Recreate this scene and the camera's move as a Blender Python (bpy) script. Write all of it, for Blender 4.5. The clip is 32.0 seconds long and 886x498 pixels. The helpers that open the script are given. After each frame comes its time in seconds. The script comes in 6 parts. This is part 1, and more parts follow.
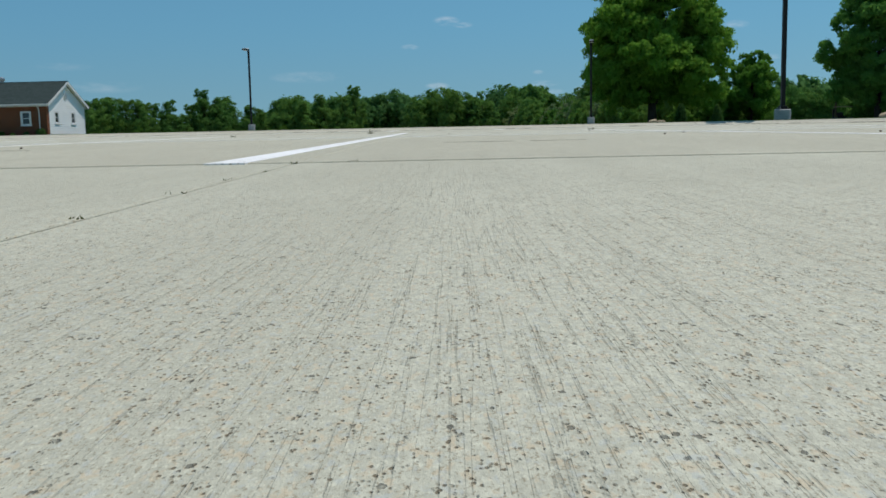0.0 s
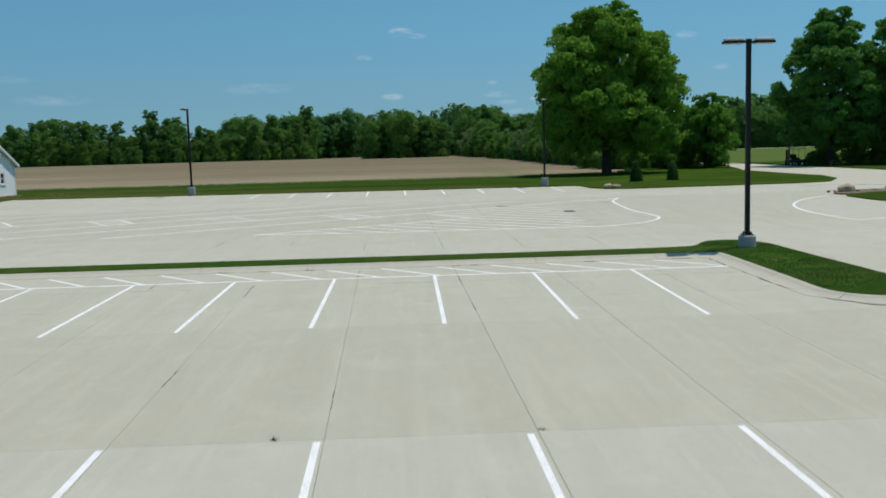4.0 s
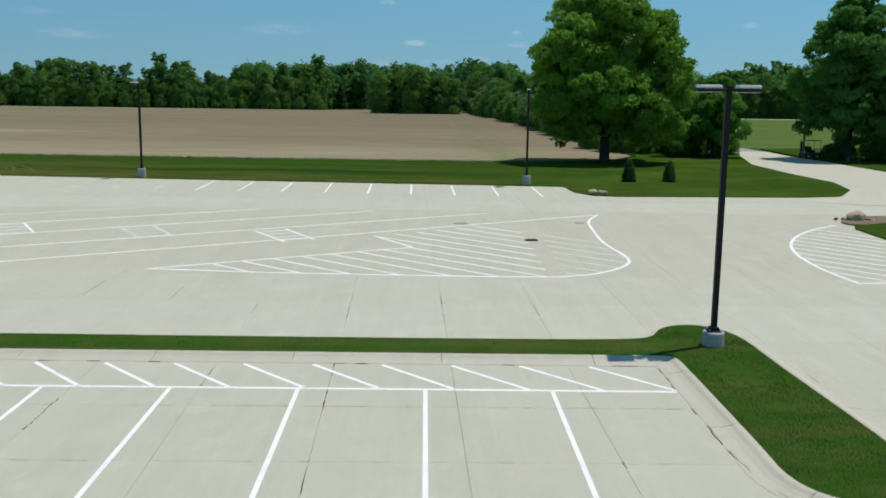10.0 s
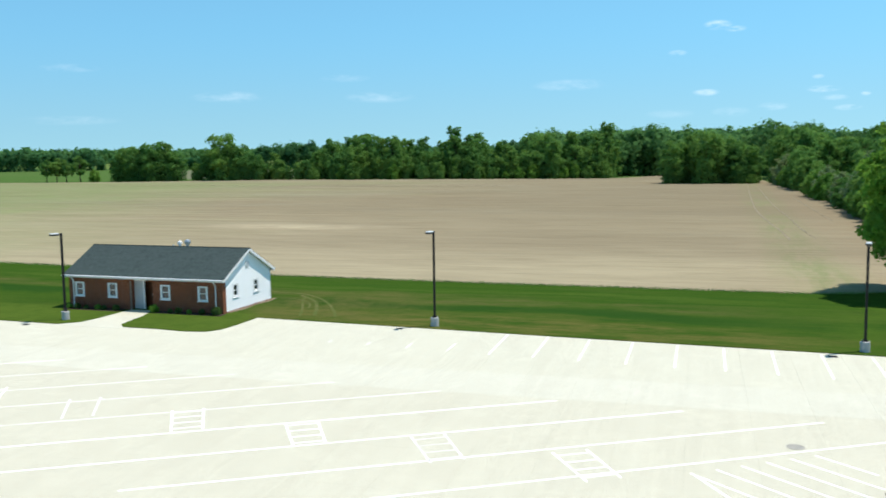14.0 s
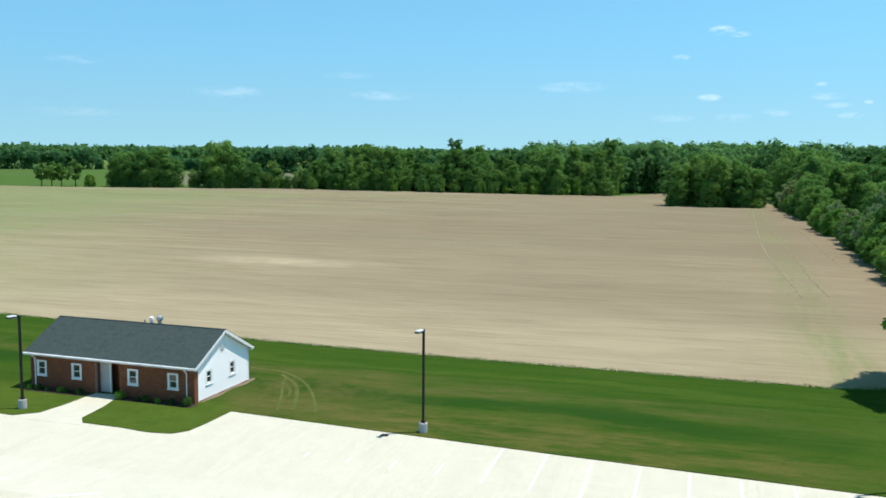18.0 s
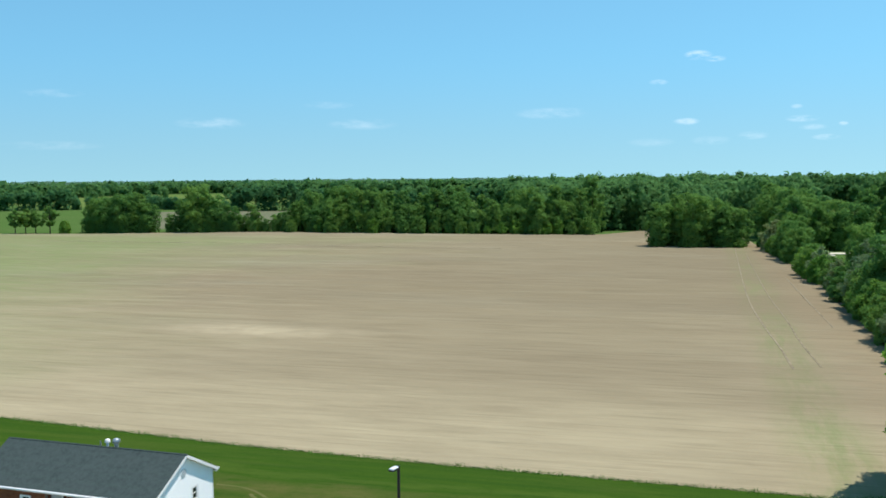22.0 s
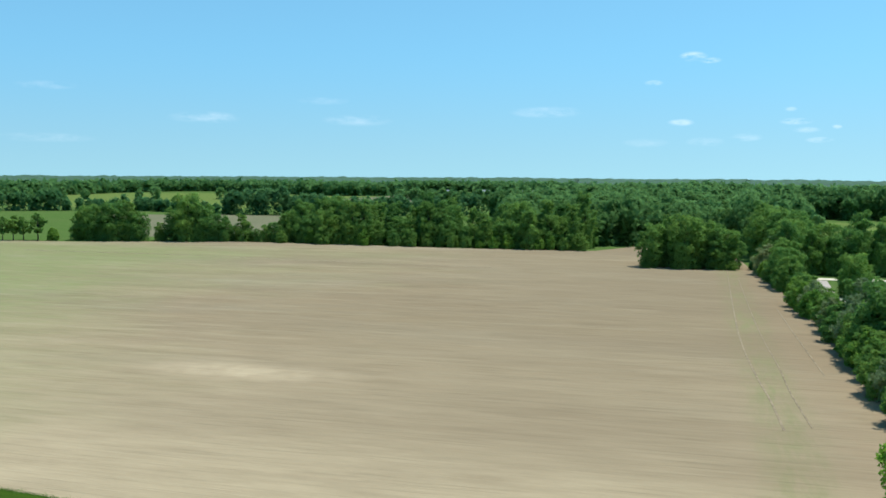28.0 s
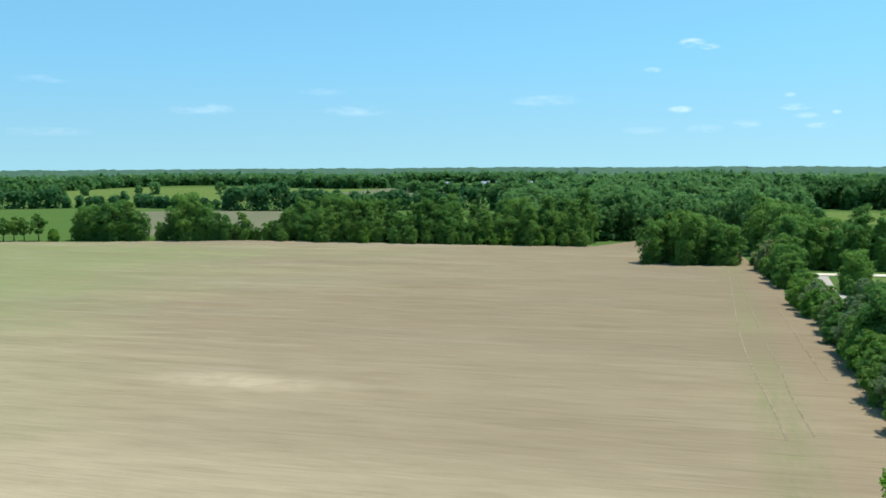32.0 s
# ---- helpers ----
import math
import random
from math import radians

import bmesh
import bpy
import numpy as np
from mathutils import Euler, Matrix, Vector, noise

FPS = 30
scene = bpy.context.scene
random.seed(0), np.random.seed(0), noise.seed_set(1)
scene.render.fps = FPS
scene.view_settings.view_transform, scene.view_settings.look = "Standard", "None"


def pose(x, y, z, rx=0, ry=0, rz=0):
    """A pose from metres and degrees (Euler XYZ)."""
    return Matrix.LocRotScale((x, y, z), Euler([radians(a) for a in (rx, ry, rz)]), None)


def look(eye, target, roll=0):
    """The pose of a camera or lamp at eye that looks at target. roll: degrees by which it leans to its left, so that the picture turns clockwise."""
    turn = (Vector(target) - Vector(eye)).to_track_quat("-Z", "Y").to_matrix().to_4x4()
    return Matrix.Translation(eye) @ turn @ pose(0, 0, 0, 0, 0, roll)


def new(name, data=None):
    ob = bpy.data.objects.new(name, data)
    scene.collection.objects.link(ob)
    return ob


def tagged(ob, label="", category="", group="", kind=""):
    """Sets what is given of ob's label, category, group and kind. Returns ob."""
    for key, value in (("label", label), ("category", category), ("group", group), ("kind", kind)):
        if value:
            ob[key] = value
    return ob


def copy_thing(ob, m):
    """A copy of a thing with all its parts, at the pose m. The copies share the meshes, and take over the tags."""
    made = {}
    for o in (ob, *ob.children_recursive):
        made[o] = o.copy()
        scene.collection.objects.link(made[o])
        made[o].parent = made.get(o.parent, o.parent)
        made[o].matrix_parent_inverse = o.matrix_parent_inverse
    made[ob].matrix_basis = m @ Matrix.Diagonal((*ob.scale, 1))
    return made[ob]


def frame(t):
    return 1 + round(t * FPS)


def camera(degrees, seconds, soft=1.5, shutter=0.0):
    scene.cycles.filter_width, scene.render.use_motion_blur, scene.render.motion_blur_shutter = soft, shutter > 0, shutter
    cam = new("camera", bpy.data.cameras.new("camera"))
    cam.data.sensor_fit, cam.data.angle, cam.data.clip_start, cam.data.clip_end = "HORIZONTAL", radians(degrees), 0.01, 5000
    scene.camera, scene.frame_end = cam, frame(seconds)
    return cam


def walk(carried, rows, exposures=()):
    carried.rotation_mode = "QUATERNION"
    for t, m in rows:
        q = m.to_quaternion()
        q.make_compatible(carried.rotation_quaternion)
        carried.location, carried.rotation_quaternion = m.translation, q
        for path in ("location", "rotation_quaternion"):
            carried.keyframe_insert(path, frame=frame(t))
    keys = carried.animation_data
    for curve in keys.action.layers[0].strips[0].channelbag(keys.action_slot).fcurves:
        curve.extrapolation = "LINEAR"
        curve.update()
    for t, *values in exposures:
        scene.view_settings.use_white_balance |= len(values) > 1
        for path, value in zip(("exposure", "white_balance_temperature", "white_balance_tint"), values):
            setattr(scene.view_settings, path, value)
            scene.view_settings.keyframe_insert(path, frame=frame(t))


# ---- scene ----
cam = camera(51.423, 32.0, 1.65, 0.35)


def view(x, y, z, yaw, pitch, roll):
    """A camera pose from its place, the turn to the left of +y, the tilt up and the lean."""
    return pose(x, y, z, 0, 0, yaw) @ pose(0, 0, 0, 90 + pitch) @ pose(0, 0, 0, 0, 0, roll)


PATH = [
    (0, view(-0.271, 1.301, -0.112, 0.717, -6.853, -1.136)),
    (0.3, view(-0.271, 1.301, -0.112, 0.710, -6.853, -1.136)),
    (0.5, view(-0.271, 1.301, -0.112, 0.24, -6.87, -1.12)),
    (0.6, view(-0.270, 1.302, -0.110, -0.02, -7.0, -1.10)),
    (1, view(-0.274, 1.390, 0.026, -0.42, -12.45, -0.582)),
    (1.5, view(-0.445, 1.412, 0.458, -0.535, -10.339, -1.844)),
    (2, view(-0.503, 1.884, 1.135, -0.337, -9.052, -4.211)),
    (2.5, view(-0.450, 2.409, 1.818, -0.701, -7.758, -4.098)),
    (3, view(-0.295, 2.997, 2.486, -1.234, -7.112, -3.595)),
    (3.5, view(-0.036, 3.634, 3.087, -1.573, -6.512, -2.478)),
    (4, view(0.278, 4.264, 3.633, -1.996, -6.266, -1.615)),
    (4.5, view(0.588, 4.858, 4.171, -1.953, -5.222, -1.197)),
    (6.5, view(1.818, 6.898, 5.260, -2.898, -6.242, -1.493)),
    (7, view(2.095, 7.558, 5.251, -3.223, -6.237, -0.910)),
    (7.5, view(2.429, 8.000, 5.321, -3.428, -6.445, -0.700)),
    (8, view(2.771, 8.483, 5.405, -3.495, -6.746, -0.455)),
    (8.5, view(3.060, 8.989, 5.522, -3.720, -5.943, 0.156)),
    (9, view(3.340, 9.404, 5.599, -4.071, -5.379, 0.016)),
    (9.5, view(3.537, 9.837, 5.686, -1.752, -7.661, 0.851)),
    (10, view(3.626, 10.340, 6.361, -1.030, -9.386, 0.785)),
    (10.5, view(3.606, 10.870, 7.330, -0.824, -8.407, 1.390)),
    (11, view(3.402, 11.433, 8.233, 0.742, -6.254, 1.409)),
    (11.5, view(3.201, 12.192, 9.189, 2.874, -6.477, 1.333)),
    (12, view(3.079, 12.880, 9.922, 5.612, -5.952, 1.583)),
    (12.5, view(2.978, 13.634, 10.419, 8.007, -5.100, 1.318)),
    (13, view(2.794, 14.299, 10.988, 10.726, -4.832, 0.891)),
    (13.5, view(2.478, 14.974, 11.683, 13.323, -5.596, 0.203)),
    (14, view(2.157, 15.702, 12.361, 16.743, -6.113, -0.791)),
    (14.5, view(2.077, 16.235, 13.275, 18.968, -7.009, -1.201)),
    (16.5, view(1.328, 19.185, 16.223, 19.530, -5.633, -0.028)),
    (17, view(1.213, 20.058, 16.605, 18.435, -5.664, 0.089)),
    (17.5, view(1.073, 20.958, 17.178, 17.599, -5.498, 0.368)),
    (18, view(0.917, 21.530, 17.867, 16.723, -6.156, 0.481)),
    (18.5, view(0.888, 22.159, 18.659, 16.716, -5.403, -0.347)),
    (19, view(0.678, 22.997, 19.450, 16.306, -5.606, -0.582)),
    (19.5, view(0.554, 23.674, 20.177, 16.107, -5.241, -0.088)),
    (20, view(0.500, 24.089, 20.873, 15.859, -4.345, -0.003)),
    (20.5, view(0.372, 24.528, 21.395, 15.895, -3.671, -0.530)),
    (21, view(0.178, 25.097, 21.893, 15.755, -3.953, -0.691)),
    (21.5, view(0.149, 25.453, 22.465, 15.820, -4.322, -0.963)),
    (22, view(0.136, 25.917, 23.117, 15.633, -4.459, -0.506)),
    (22.5, view(0.041, 26.316, 23.940, 15.586, -4.476, -0.010)),
    (23, view(0.005, 26.726, 24.613, 15.527, -4.883, 0.226)),
    (23.5, view(-0.119, 27.019, 25.255, 15.267, -4.731, 0.422)),
    (24, view(-0.005, 27.671, 25.732, 15.382, -4.310, 0.171)),
    (24.5, view(-0.039, 27.941, 26.091, 15.483, -3.783, -0.233)),
    (25, view(-0.082, 28.167, 26.670, 15.436, -4.056, -0.558)),
    (25.5, view(-0.071, 28.041, 27.351, 15.346, -4.178, -0.425)),
    (27.5, view(0.120, 29.031, 28.987, 15.142, -4.718, 0.403)),
    (28, view(0.147, 28.826, 29.381, 15.205, -4.610, 0.323)),
    (28.5, view(0.192, 28.887, 29.831, 15.218, -4.688, 0.075)),
    (29, view(0.163, 29.038, 30.172, 15.316, -4.750, 0.106)),
    (29.5, view(0.109, 28.829, 30.649, 15.063, -4.974, -0.049)),
    (30, view(0.055, 28.970, 30.901, 15.061, -5.299, -0.154)),
    (30.5, view(0.056, 29.159, 31.249, 15.249, -5.070, -0.231)),
    (31, view(0.061, 29.128, 31.497, 15.223, -5.021, -0.377)),
    (31.5, view(0.043, 29.217, 31.617, 15.322, -5.190, -0.501)),
    (32, view(-0.051, 28.885, 32.134, 15.222, -5.248, -0.323)),
]
# the camera opens up as it turns to the field
EXPOSURES = [(0.0, -0.24), (1.0, -0.22), (2.0, -0.24), (3.0, -0.2), (4.0, -0.2), (6.5, -0.12), (9.0, -0.06), (10.5, -0.08), (11.5, 0.05), (12.0, 0.28), (13.0, 0.62), (14.0, 0.70), (16.5, 0.72), (18.0, 0.73), (20.0, 0.72), (21.5, 0.67), (25.0, 0.68), (28.0, 0.73), (32.0, 0.78)]
walk(cam, PATH, EXPOSURES)
# ---- built ----
# ---------------------------------------------------------------- light
SUN = Vector((2.15, 1.1, 6.6)).normalized()
SUN_UP = math.asin(SUN.z)
world = bpy.data.worlds.new("world")
scene.world = world
world.use_nodes = True


def sky():
    nt = world.node_tree
    nt.nodes.clear()
    out, bg = nt.nodes.new("ShaderNodeOutputWorld"), nt.nodes.new("ShaderNodeBackground")
    tex = nt.nodes.new("ShaderNodeTexSky")
    tex.sky_type, tex.sun_disc = "NISHITA", False
    tex.sun_elevation, tex.sun_rotation = SUN_UP, math.atan2(SUN.x, SUN.y)
    tex.altitude, tex.air_density, tex.dust_density, tex.ozone_density = 200, 1.0, 0.5, 3.0
    bg.inputs["Strength"].default_value = 0.1
    # the haze-free band just over the horizon keeps the blue of a clear day
    high = nt.nodes.new("ShaderNodeMapping")
    high.inputs["Location"].default_value, high.inputs["Scale"].default_value = (0, 0, 0.13), (1, 1, 0.6)
    # small fair-weather clouds: noise kept within soft patches of the sky
    co = nt.nodes.new("ShaderNodeTexCoord")
    nt.links.new(co.outputs["Generated"], high.inputs["Vector"])
    nt.links.new(high.outputs[0], tex.inputs["Vector"])
    total = None
    for az, up, wide, tall, strength in CLOUDS:
        d = Vector((math.sin(radians(az)) * math.cos(radians(up)), math.cos(radians(az)) * math.cos(radians(up)), math.sin(radians(up))))
        side = Vector((math.cos(radians(az)), -math.sin(radians(az)), 0))
        top = side.cross(d) * (1 if side.cross(d).z > 0 else -1)
        terms = []
        for axis, size in ((side, wide), (top, tall)):
            dot = nt.nodes.new("ShaderNodeVectorMath")
            dot.operation = "DOT_PRODUCT"
            nt.links.new(co.outputs["Generated"], dot.inputs[0])
            dot.inputs[1].default_value = axis / radians(size * 0.8)
            sub = nt.nodes.new("ShaderNodeMath")
            sub.operation = "SUBTRACT"
            nt.links.new(dot.outputs["Value"], sub.inputs[0])
            sub.inputs[1].default_value = d.dot(axis / radians(size * 0.8))
            sq = nt.nodes.new("ShaderNodeMath")
            sq.operation = "MULTIPLY"
            nt.links.new(sub.outputs[0], sq.inputs[0])
            nt.links.new(sub.outputs[0], sq.inputs[1])
            terms.append(sq)
        add = nt.nodes.new("ShaderNodeMath")
        add.operation = "ADD"
        nt.links.new(terms[0].outputs[0], add.inputs[0])
        nt.links.new(terms[1].outputs[0], add.inputs[1])
        fall = nt.nodes.new("ShaderNodeMapRange")
        fall.interpolation_type = "SMOOTHSTEP"
        nt.links.new(add.outputs[0], fall.inputs["Value"])
        fall.inputs["From Min"].default_value, fall.inputs["From Max"].default_value = 1.0, 0.0
        fall.inputs["To Min"].default_value, fall.inputs["To Max"].default_value = 0.0, strength * 0.5
        if total is None:
            total = fall.outputs[0]
        else:
            mx = nt.nodes.new("ShaderNodeMath")
            mx.operation = "MAXIMUM"
            nt.links.new(total, mx.inputs[0])
            nt.links.new(fall.outputs[0], mx.inputs[1])
            total = mx.outputs[0]
    stretch = nt.nodes.new("ShaderNodeMapping")
    stretch.inputs["Scale"].default_value = (1, 1, 3.2)
    nt.links.new(co.outputs["Generated"], stretch.inputs["Vector"])
    nz = nt.nodes.new("ShaderNodeTexNoise")
    nz.inputs["Scale"].default_value, nz.inputs["Detail"].default_value, nz.inputs["Roughness"].default_value = 42, 6, 0.62
    nt.links.new(stretch.outputs[0], nz.inputs["Vector"])
    soft = nt.nodes.new("ShaderNodeMapRange")
    soft.inputs["From Min"].default_value, soft.inputs["From Max"].default_value = 0.36, 0.72
    nt.links.new(nz.outputs["Fac"], soft.inputs["Value"])
    puff = nt.nodes.new("ShaderNodeMath")
    puff.operation = "MULTIPLY"
    nt.links.new(total, puff.inputs[0])
    nt.links.new(soft.outputs[0], puff.inputs[1])
    mix = nt.nodes.new("ShaderNodeMix")
    mix.data_type = "RGBA"
    nt.links.new(puff.outputs[0], mix.inputs["Factor"])
    tone = nt.nodes.new("ShaderNodeMix")
    tone.data_type, tone.blend_type = "RGBA", "MULTIPLY"
    tone.inputs["Factor"].default_value = 1.0
    up = nt.nodes.new("ShaderNodeSeparateXYZ")
    nt.links.new(co.outputs["Generated"], up.inputs[0])
    rise = nt.nodes.new("ShaderNodeMapRange")
    rise.interpolation_type = "SMOOTHSTEP"
    rise.inputs["From Max"].default_value = 0.14
    nt.links.new(up.outputs["Z"], rise.inputs["Value"])
    clear = nt.nodes.new("ShaderNodeMix")
    clear.data_type = "RGBA"
    clear.inputs["A"].default_value, clear.inputs["B"].default_value = (0.76, 0.97, 0.87, 1), (0.665, 1.07, 1.04, 1)
    nt.links.new(rise.outputs[0], clear.inputs["Factor"])
    nt.links.new(clear.outputs["Result"], tone.inputs["B"])
    nt.links.new(tex.outputs[0], tone.inputs["A"])
    nt.links.new(tone.outputs["Result"], mix.inputs["A"])
    mix.inputs["B"].default_value = (9.0, 9.2, 9.6, 1)
    nt.links.new(mix.outputs["Result"], bg.inputs["Color"])
    nt.links.new(bg.outputs[0], out.inputs[0])


# azimuth to the right of +y, height, half width, half height (degrees), strength
CLOUDS = [
    (-0.25, 7.05, 1.15, 0.42, 0.95), (0.75, 6.8, 0.9, 0.25, 0.8), (-2.5, 5.55, 0.8, 0.25, 0.75), (-0.85, 3.2, 1.1, 0.3, 0.8), (16.9, 6.25, 1.0, 0.35, 0.6), (18.9, 4.3, 0.8, 0.25, 0.45), (27.3, 7.7, 2.4, 0.6, 0.75),
    (5.3, 3.9, 0.5, 0.2, 0.5), (5.6, 3.2, 1.3, 0.3, 0.75), (6.2, 2.7, 1.1, 0.25, 0.45), (6.9, 2.12, 1.1, 0.25, 0.6), (7.8, 2.85, 0.4, 0.2, 0.6), (2.9, 2.3, 1.3, 0.35, 0.4), (0.6, 2.05, 1.6, 0.4, 0.3), (-2.9, 2.0, 2.0, 0.4, 0.22),
    (-8.8, 3.85, 3.2, 0.5, 0.34), (-20.5, 3.3, 3.0, 0.5, 0.32), (-29.6, 3.35, 3.0, 0.5, 0.34), (-38.4, 4.95, 2.4, 0.35, 0.25), (-22.6, 4.45, 2.2, 0.35, 0.2), (-38.5, 2.0, 4.0, 0.4, 0.2),
]
sky()
sun_data = bpy.data.lights.new("sun", "SUN")
sun_data.energy, sun_data.angle, sun_data.color = 3.5, radians(0.53), (1.0, 0.925, 0.845)
sun = new("sun", sun_data)
sun.matrix_world = look(SUN * 60, (0, 0, 0))


# ---------------------------------------------------------------- materials
class Mat:
    """A node material: world-space textures by name, mixed into a principled surface."""

    def __init__(self, name, rough=0.9, metal=0.0, spec=0.3):
        self.m = bpy.data.materials.new(name)
        self.m.use_nodes = True
        self.nt = self.m.node_tree
        self.b = self.nt.nodes["Principled BSDF"]
        self.b.inputs["Roughness"].default_value, self.b.inputs["Metallic"].default_value = rough, metal
        self.b.inputs["Specular IOR Level"].default_value = spec
        self.geo = self.nt.nodes.new("ShaderNodeNewGeometry")

    def node(self, kind, **values):
        n = self.nt.nodes.new(kind)
        for k, v in values.items():
            n.inputs[k].default_value = v
        return n

    def link(self, a, b):
        self.nt.links.new(a, b)

    def where(self, scale=(1, 1, 1), turn=0.0):
        mp = self.node("ShaderNodeMapping")
        mp.inputs["Scale"].default_value, mp.inputs["Rotation"].default_value = scale, (0, 0, turn)
        self.link(self.geo.outputs["Position"], mp.inputs["Vector"])
        return mp.outputs[0]

    def noise(self, scale, detail=4, rough=0.55, stretch=(1, 1, 1), turn=0.0):
        n = self.node("ShaderNodeTexNoise", Scale=scale, Detail=detail, Roughness=rough)
        self.link(self.where(stretch, turn), n.inputs["Vector"])
        return n.outputs["Fac"]

    def cells(self, scale, stretch=(1, 1, 1), out="Distance"):
        n = self.node("ShaderNodeTexVoronoi", Scale=scale)
        self.link(self.where(stretch), n.inputs["Vector"])
        return n.outputs[out]

    def ramp(self, fac, lo, hi, to=(0.0, 1.0)):
        n = self.node("ShaderNodeMapRange")
        n.inputs["From Min"].default_value, n.inputs["From Max"].default_value = lo, hi
        n.inputs["To Min"].default_value, n.inputs["To Max"].default_value = to
        self.link(fac, n.inputs["Value"])
        return n.outputs[0]

    def mix(self, fac, a, b, how="MIX"):
        n = self.node("ShaderNodeMix")
        n.data_type, n.blend_type = "RGBA", how
        for value, slot in ((fac, n.inputs["Factor"]), (a, n.inputs["A"]), (b, n.inputs["B"])):
            if isinstance(value, (int, float)):
                slot.default_value = value
            elif isinstance(value, tuple):
                slot.default_value = (*value, 1)
            else:
                self.link(value, slot)
        return n.outputs["Result"]

    def math(self, how, a, b=0.0):
        n = self.node("ShaderNodeMath")
        n.operation = how
        for value, slot in ((a, n.inputs[0]), (b, n.inputs[1])):
            if isinstance(value, (int, float)):
                slot.default_value = value
            else:
                self.link(value, slot)
        return n.outputs[0]

    def chance(self, island=False):
        if island:
            return self.geo.outputs["Random Per Island"]
        return self.node("ShaderNodeObjectInfo").outputs["Random"]

    def colour(self, c):
        if isinstance(c, tuple):
            self.b.inputs["Base Color"].default_value = (*c, 1)
        else:
            self.link(c, self.b.inputs["Base Color"])
        return self

    def bump(self, height, strength, distance):
        n = self.node("ShaderNodeBump", Strength=strength, Distance=distance)
        self.link(height, n.inputs["Height"])
        if self.b.inputs["Normal"].links:
            self.link(self.b.inputs["Normal"].links[0].from_socket, n.inputs["Normal"])
        self.link(n.outputs[0], self.b.inputs["Normal"])
        return self


def concrete(name, base, warm, broom=1.0):
    m = Mat(name, 0.88, spec=0.25)

    def shade(c, k):
        return tuple(min(1.0, v * k) for v in c)

    c = m.mix(m.ramp(m.noise(0.35, 5, 0.6), 0.35, 0.7), base, warm)
    c = m.mix(m.ramp(m.chance(), 0, 1, (0.0, 0.45)), c, shade(base, 0.9))
    # trowel and tyre streaks along the drive direction, washed-out patches, stains
    c = m.mix(m.ramp(m.noise(1.5, 4, 0.65, (1.0, 0.06, 1.0)), 0.44, 0.66, (0.0, 0.6)), c, shade(warm, 0.86))
    c = m.mix(m.ramp(m.noise(4.2, 4, 0.65, (1.0, 0.045, 1.0)), 0.5, 0.66, (0.0, 0.5)), c, shade(base, 1.14))
    c = m.mix(m.ramp(m.noise(7.0, 3, 0.6, (1.0, 0.03, 1.0)), 0.56, 0.68, (0.0, 0.25)), c, shade(warm, 0.84))
    c = m.mix(m.ramp(m.noise(0.8, 6, 0.72), 0.50, 0.66, (0.0, 0.65)), c, shade(base, 1.14))
    c = m.mix(m.ramp(m.noise(0.23, 6, 0.75), 0.58, 0.70, (0.0, 0.4)), c, shade(warm, 0.82))
    c = m.mix(m.math("MULTIPLY", m.ramp(m.noise(2.3, 5, 0.8, (1.0, 0.6, 1.0)), 0.66, 0.72), 0.35), c, shade(warm, 0.6))
    # grain of sand and cement, drawn out along the broom's way
    way = (1.0, 0.5, 1.0)
    c = m.mix(m.ramp(m.noise(230, 3, 0.75, way), 0.38, 0.62, (0.0, 0.75)), c, shade(base, 0.72))
    grain = m.noise(820, 2, 0.8, way)
    c = m.mix(m.ramp(grain, 0.55, 0.66, (0.0, 0.8)), c, (base[0] * 0.5, base[1] * 0.44, base[2] * 0.38))
    c = m.mix(m.ramp(m.noise(640, 2, 0.7, way), 0.56, 0.65, (0.0, 0.45)), c, shade(base, 1.22))
    c = m.mix(m.ramp(m.noise(300, 2, 0.6, way), 0.55, 0.66, (0.0, 0.55)), c, (base[0] * 1.0, base[1] * 0.82, base[2] * 0.68))
    c = m.mix(m.ramp(m.noise(380, 2, 0.5, way), 0.57, 0.68, (0.0, 0.5)), c, (base[0] * 0.80, base[1] * 0.87, base[2] * 1.04))
    # fine grooves left by the broom: thin lines with gaps
    groove = m.math("ABSOLUTE", m.math("SUBTRACT", m.noise(150, 3, 0.6, (1.0, 0.008, 1.0)), 0.5))
    patchy = m.ramp(m.noise(9, 4, 0.7, (1.0, 0.2, 1.0)), 0.38, 0.56, (0.15, 1.0))
    line = m.math("MULTIPLY", m.ramp(groove, 0.016, 0.003), m.math("MULTIPLY", patchy, m.ramp(m.noise(300, 3, 0.75, way), 0.40, 0.56)))
    c = m.mix(m.math("MULTIPLY", line, 0.5 * broom), c, shade(base, 0.42))
    # pits, small and many, larger and few
    cell = m.cells(560, (1.0, 0.6, 1.0))
    speck = m.math("MULTIPLY", m.ramp(cell, 0.34, 0.2), m.ramp(m.noise(150, 3, 0.75, way), 0.51, 0.6))
    c = m.mix(m.math("MULTIPLY", speck, 0.95), c, (base[0] * 0.3, base[1] * 0.25, base[2] * 0.2))
    hole = m.cells(210, (1.0, 0.65, 1.0))
    pit = m.math("MULTIPLY", m.ramp(m.math("ADD", hole, m.ramp(grain, 0.3, 0.7, (-0.08, 0.08))), 0.24, 0.17), m.ramp(m.noise(75, 3, 0.7, way), 0.55, 0.6))
    c = m.mix(m.math("MULTIPLY", pit, 0.85), c, shade(base, 0.25))
    m.colour(c)
    m.bump(m.math("SUBTRACT", 1.0, line), 0.5 * broom, 0.0012)
    m.bump(grain, 0.6, 0.0008)
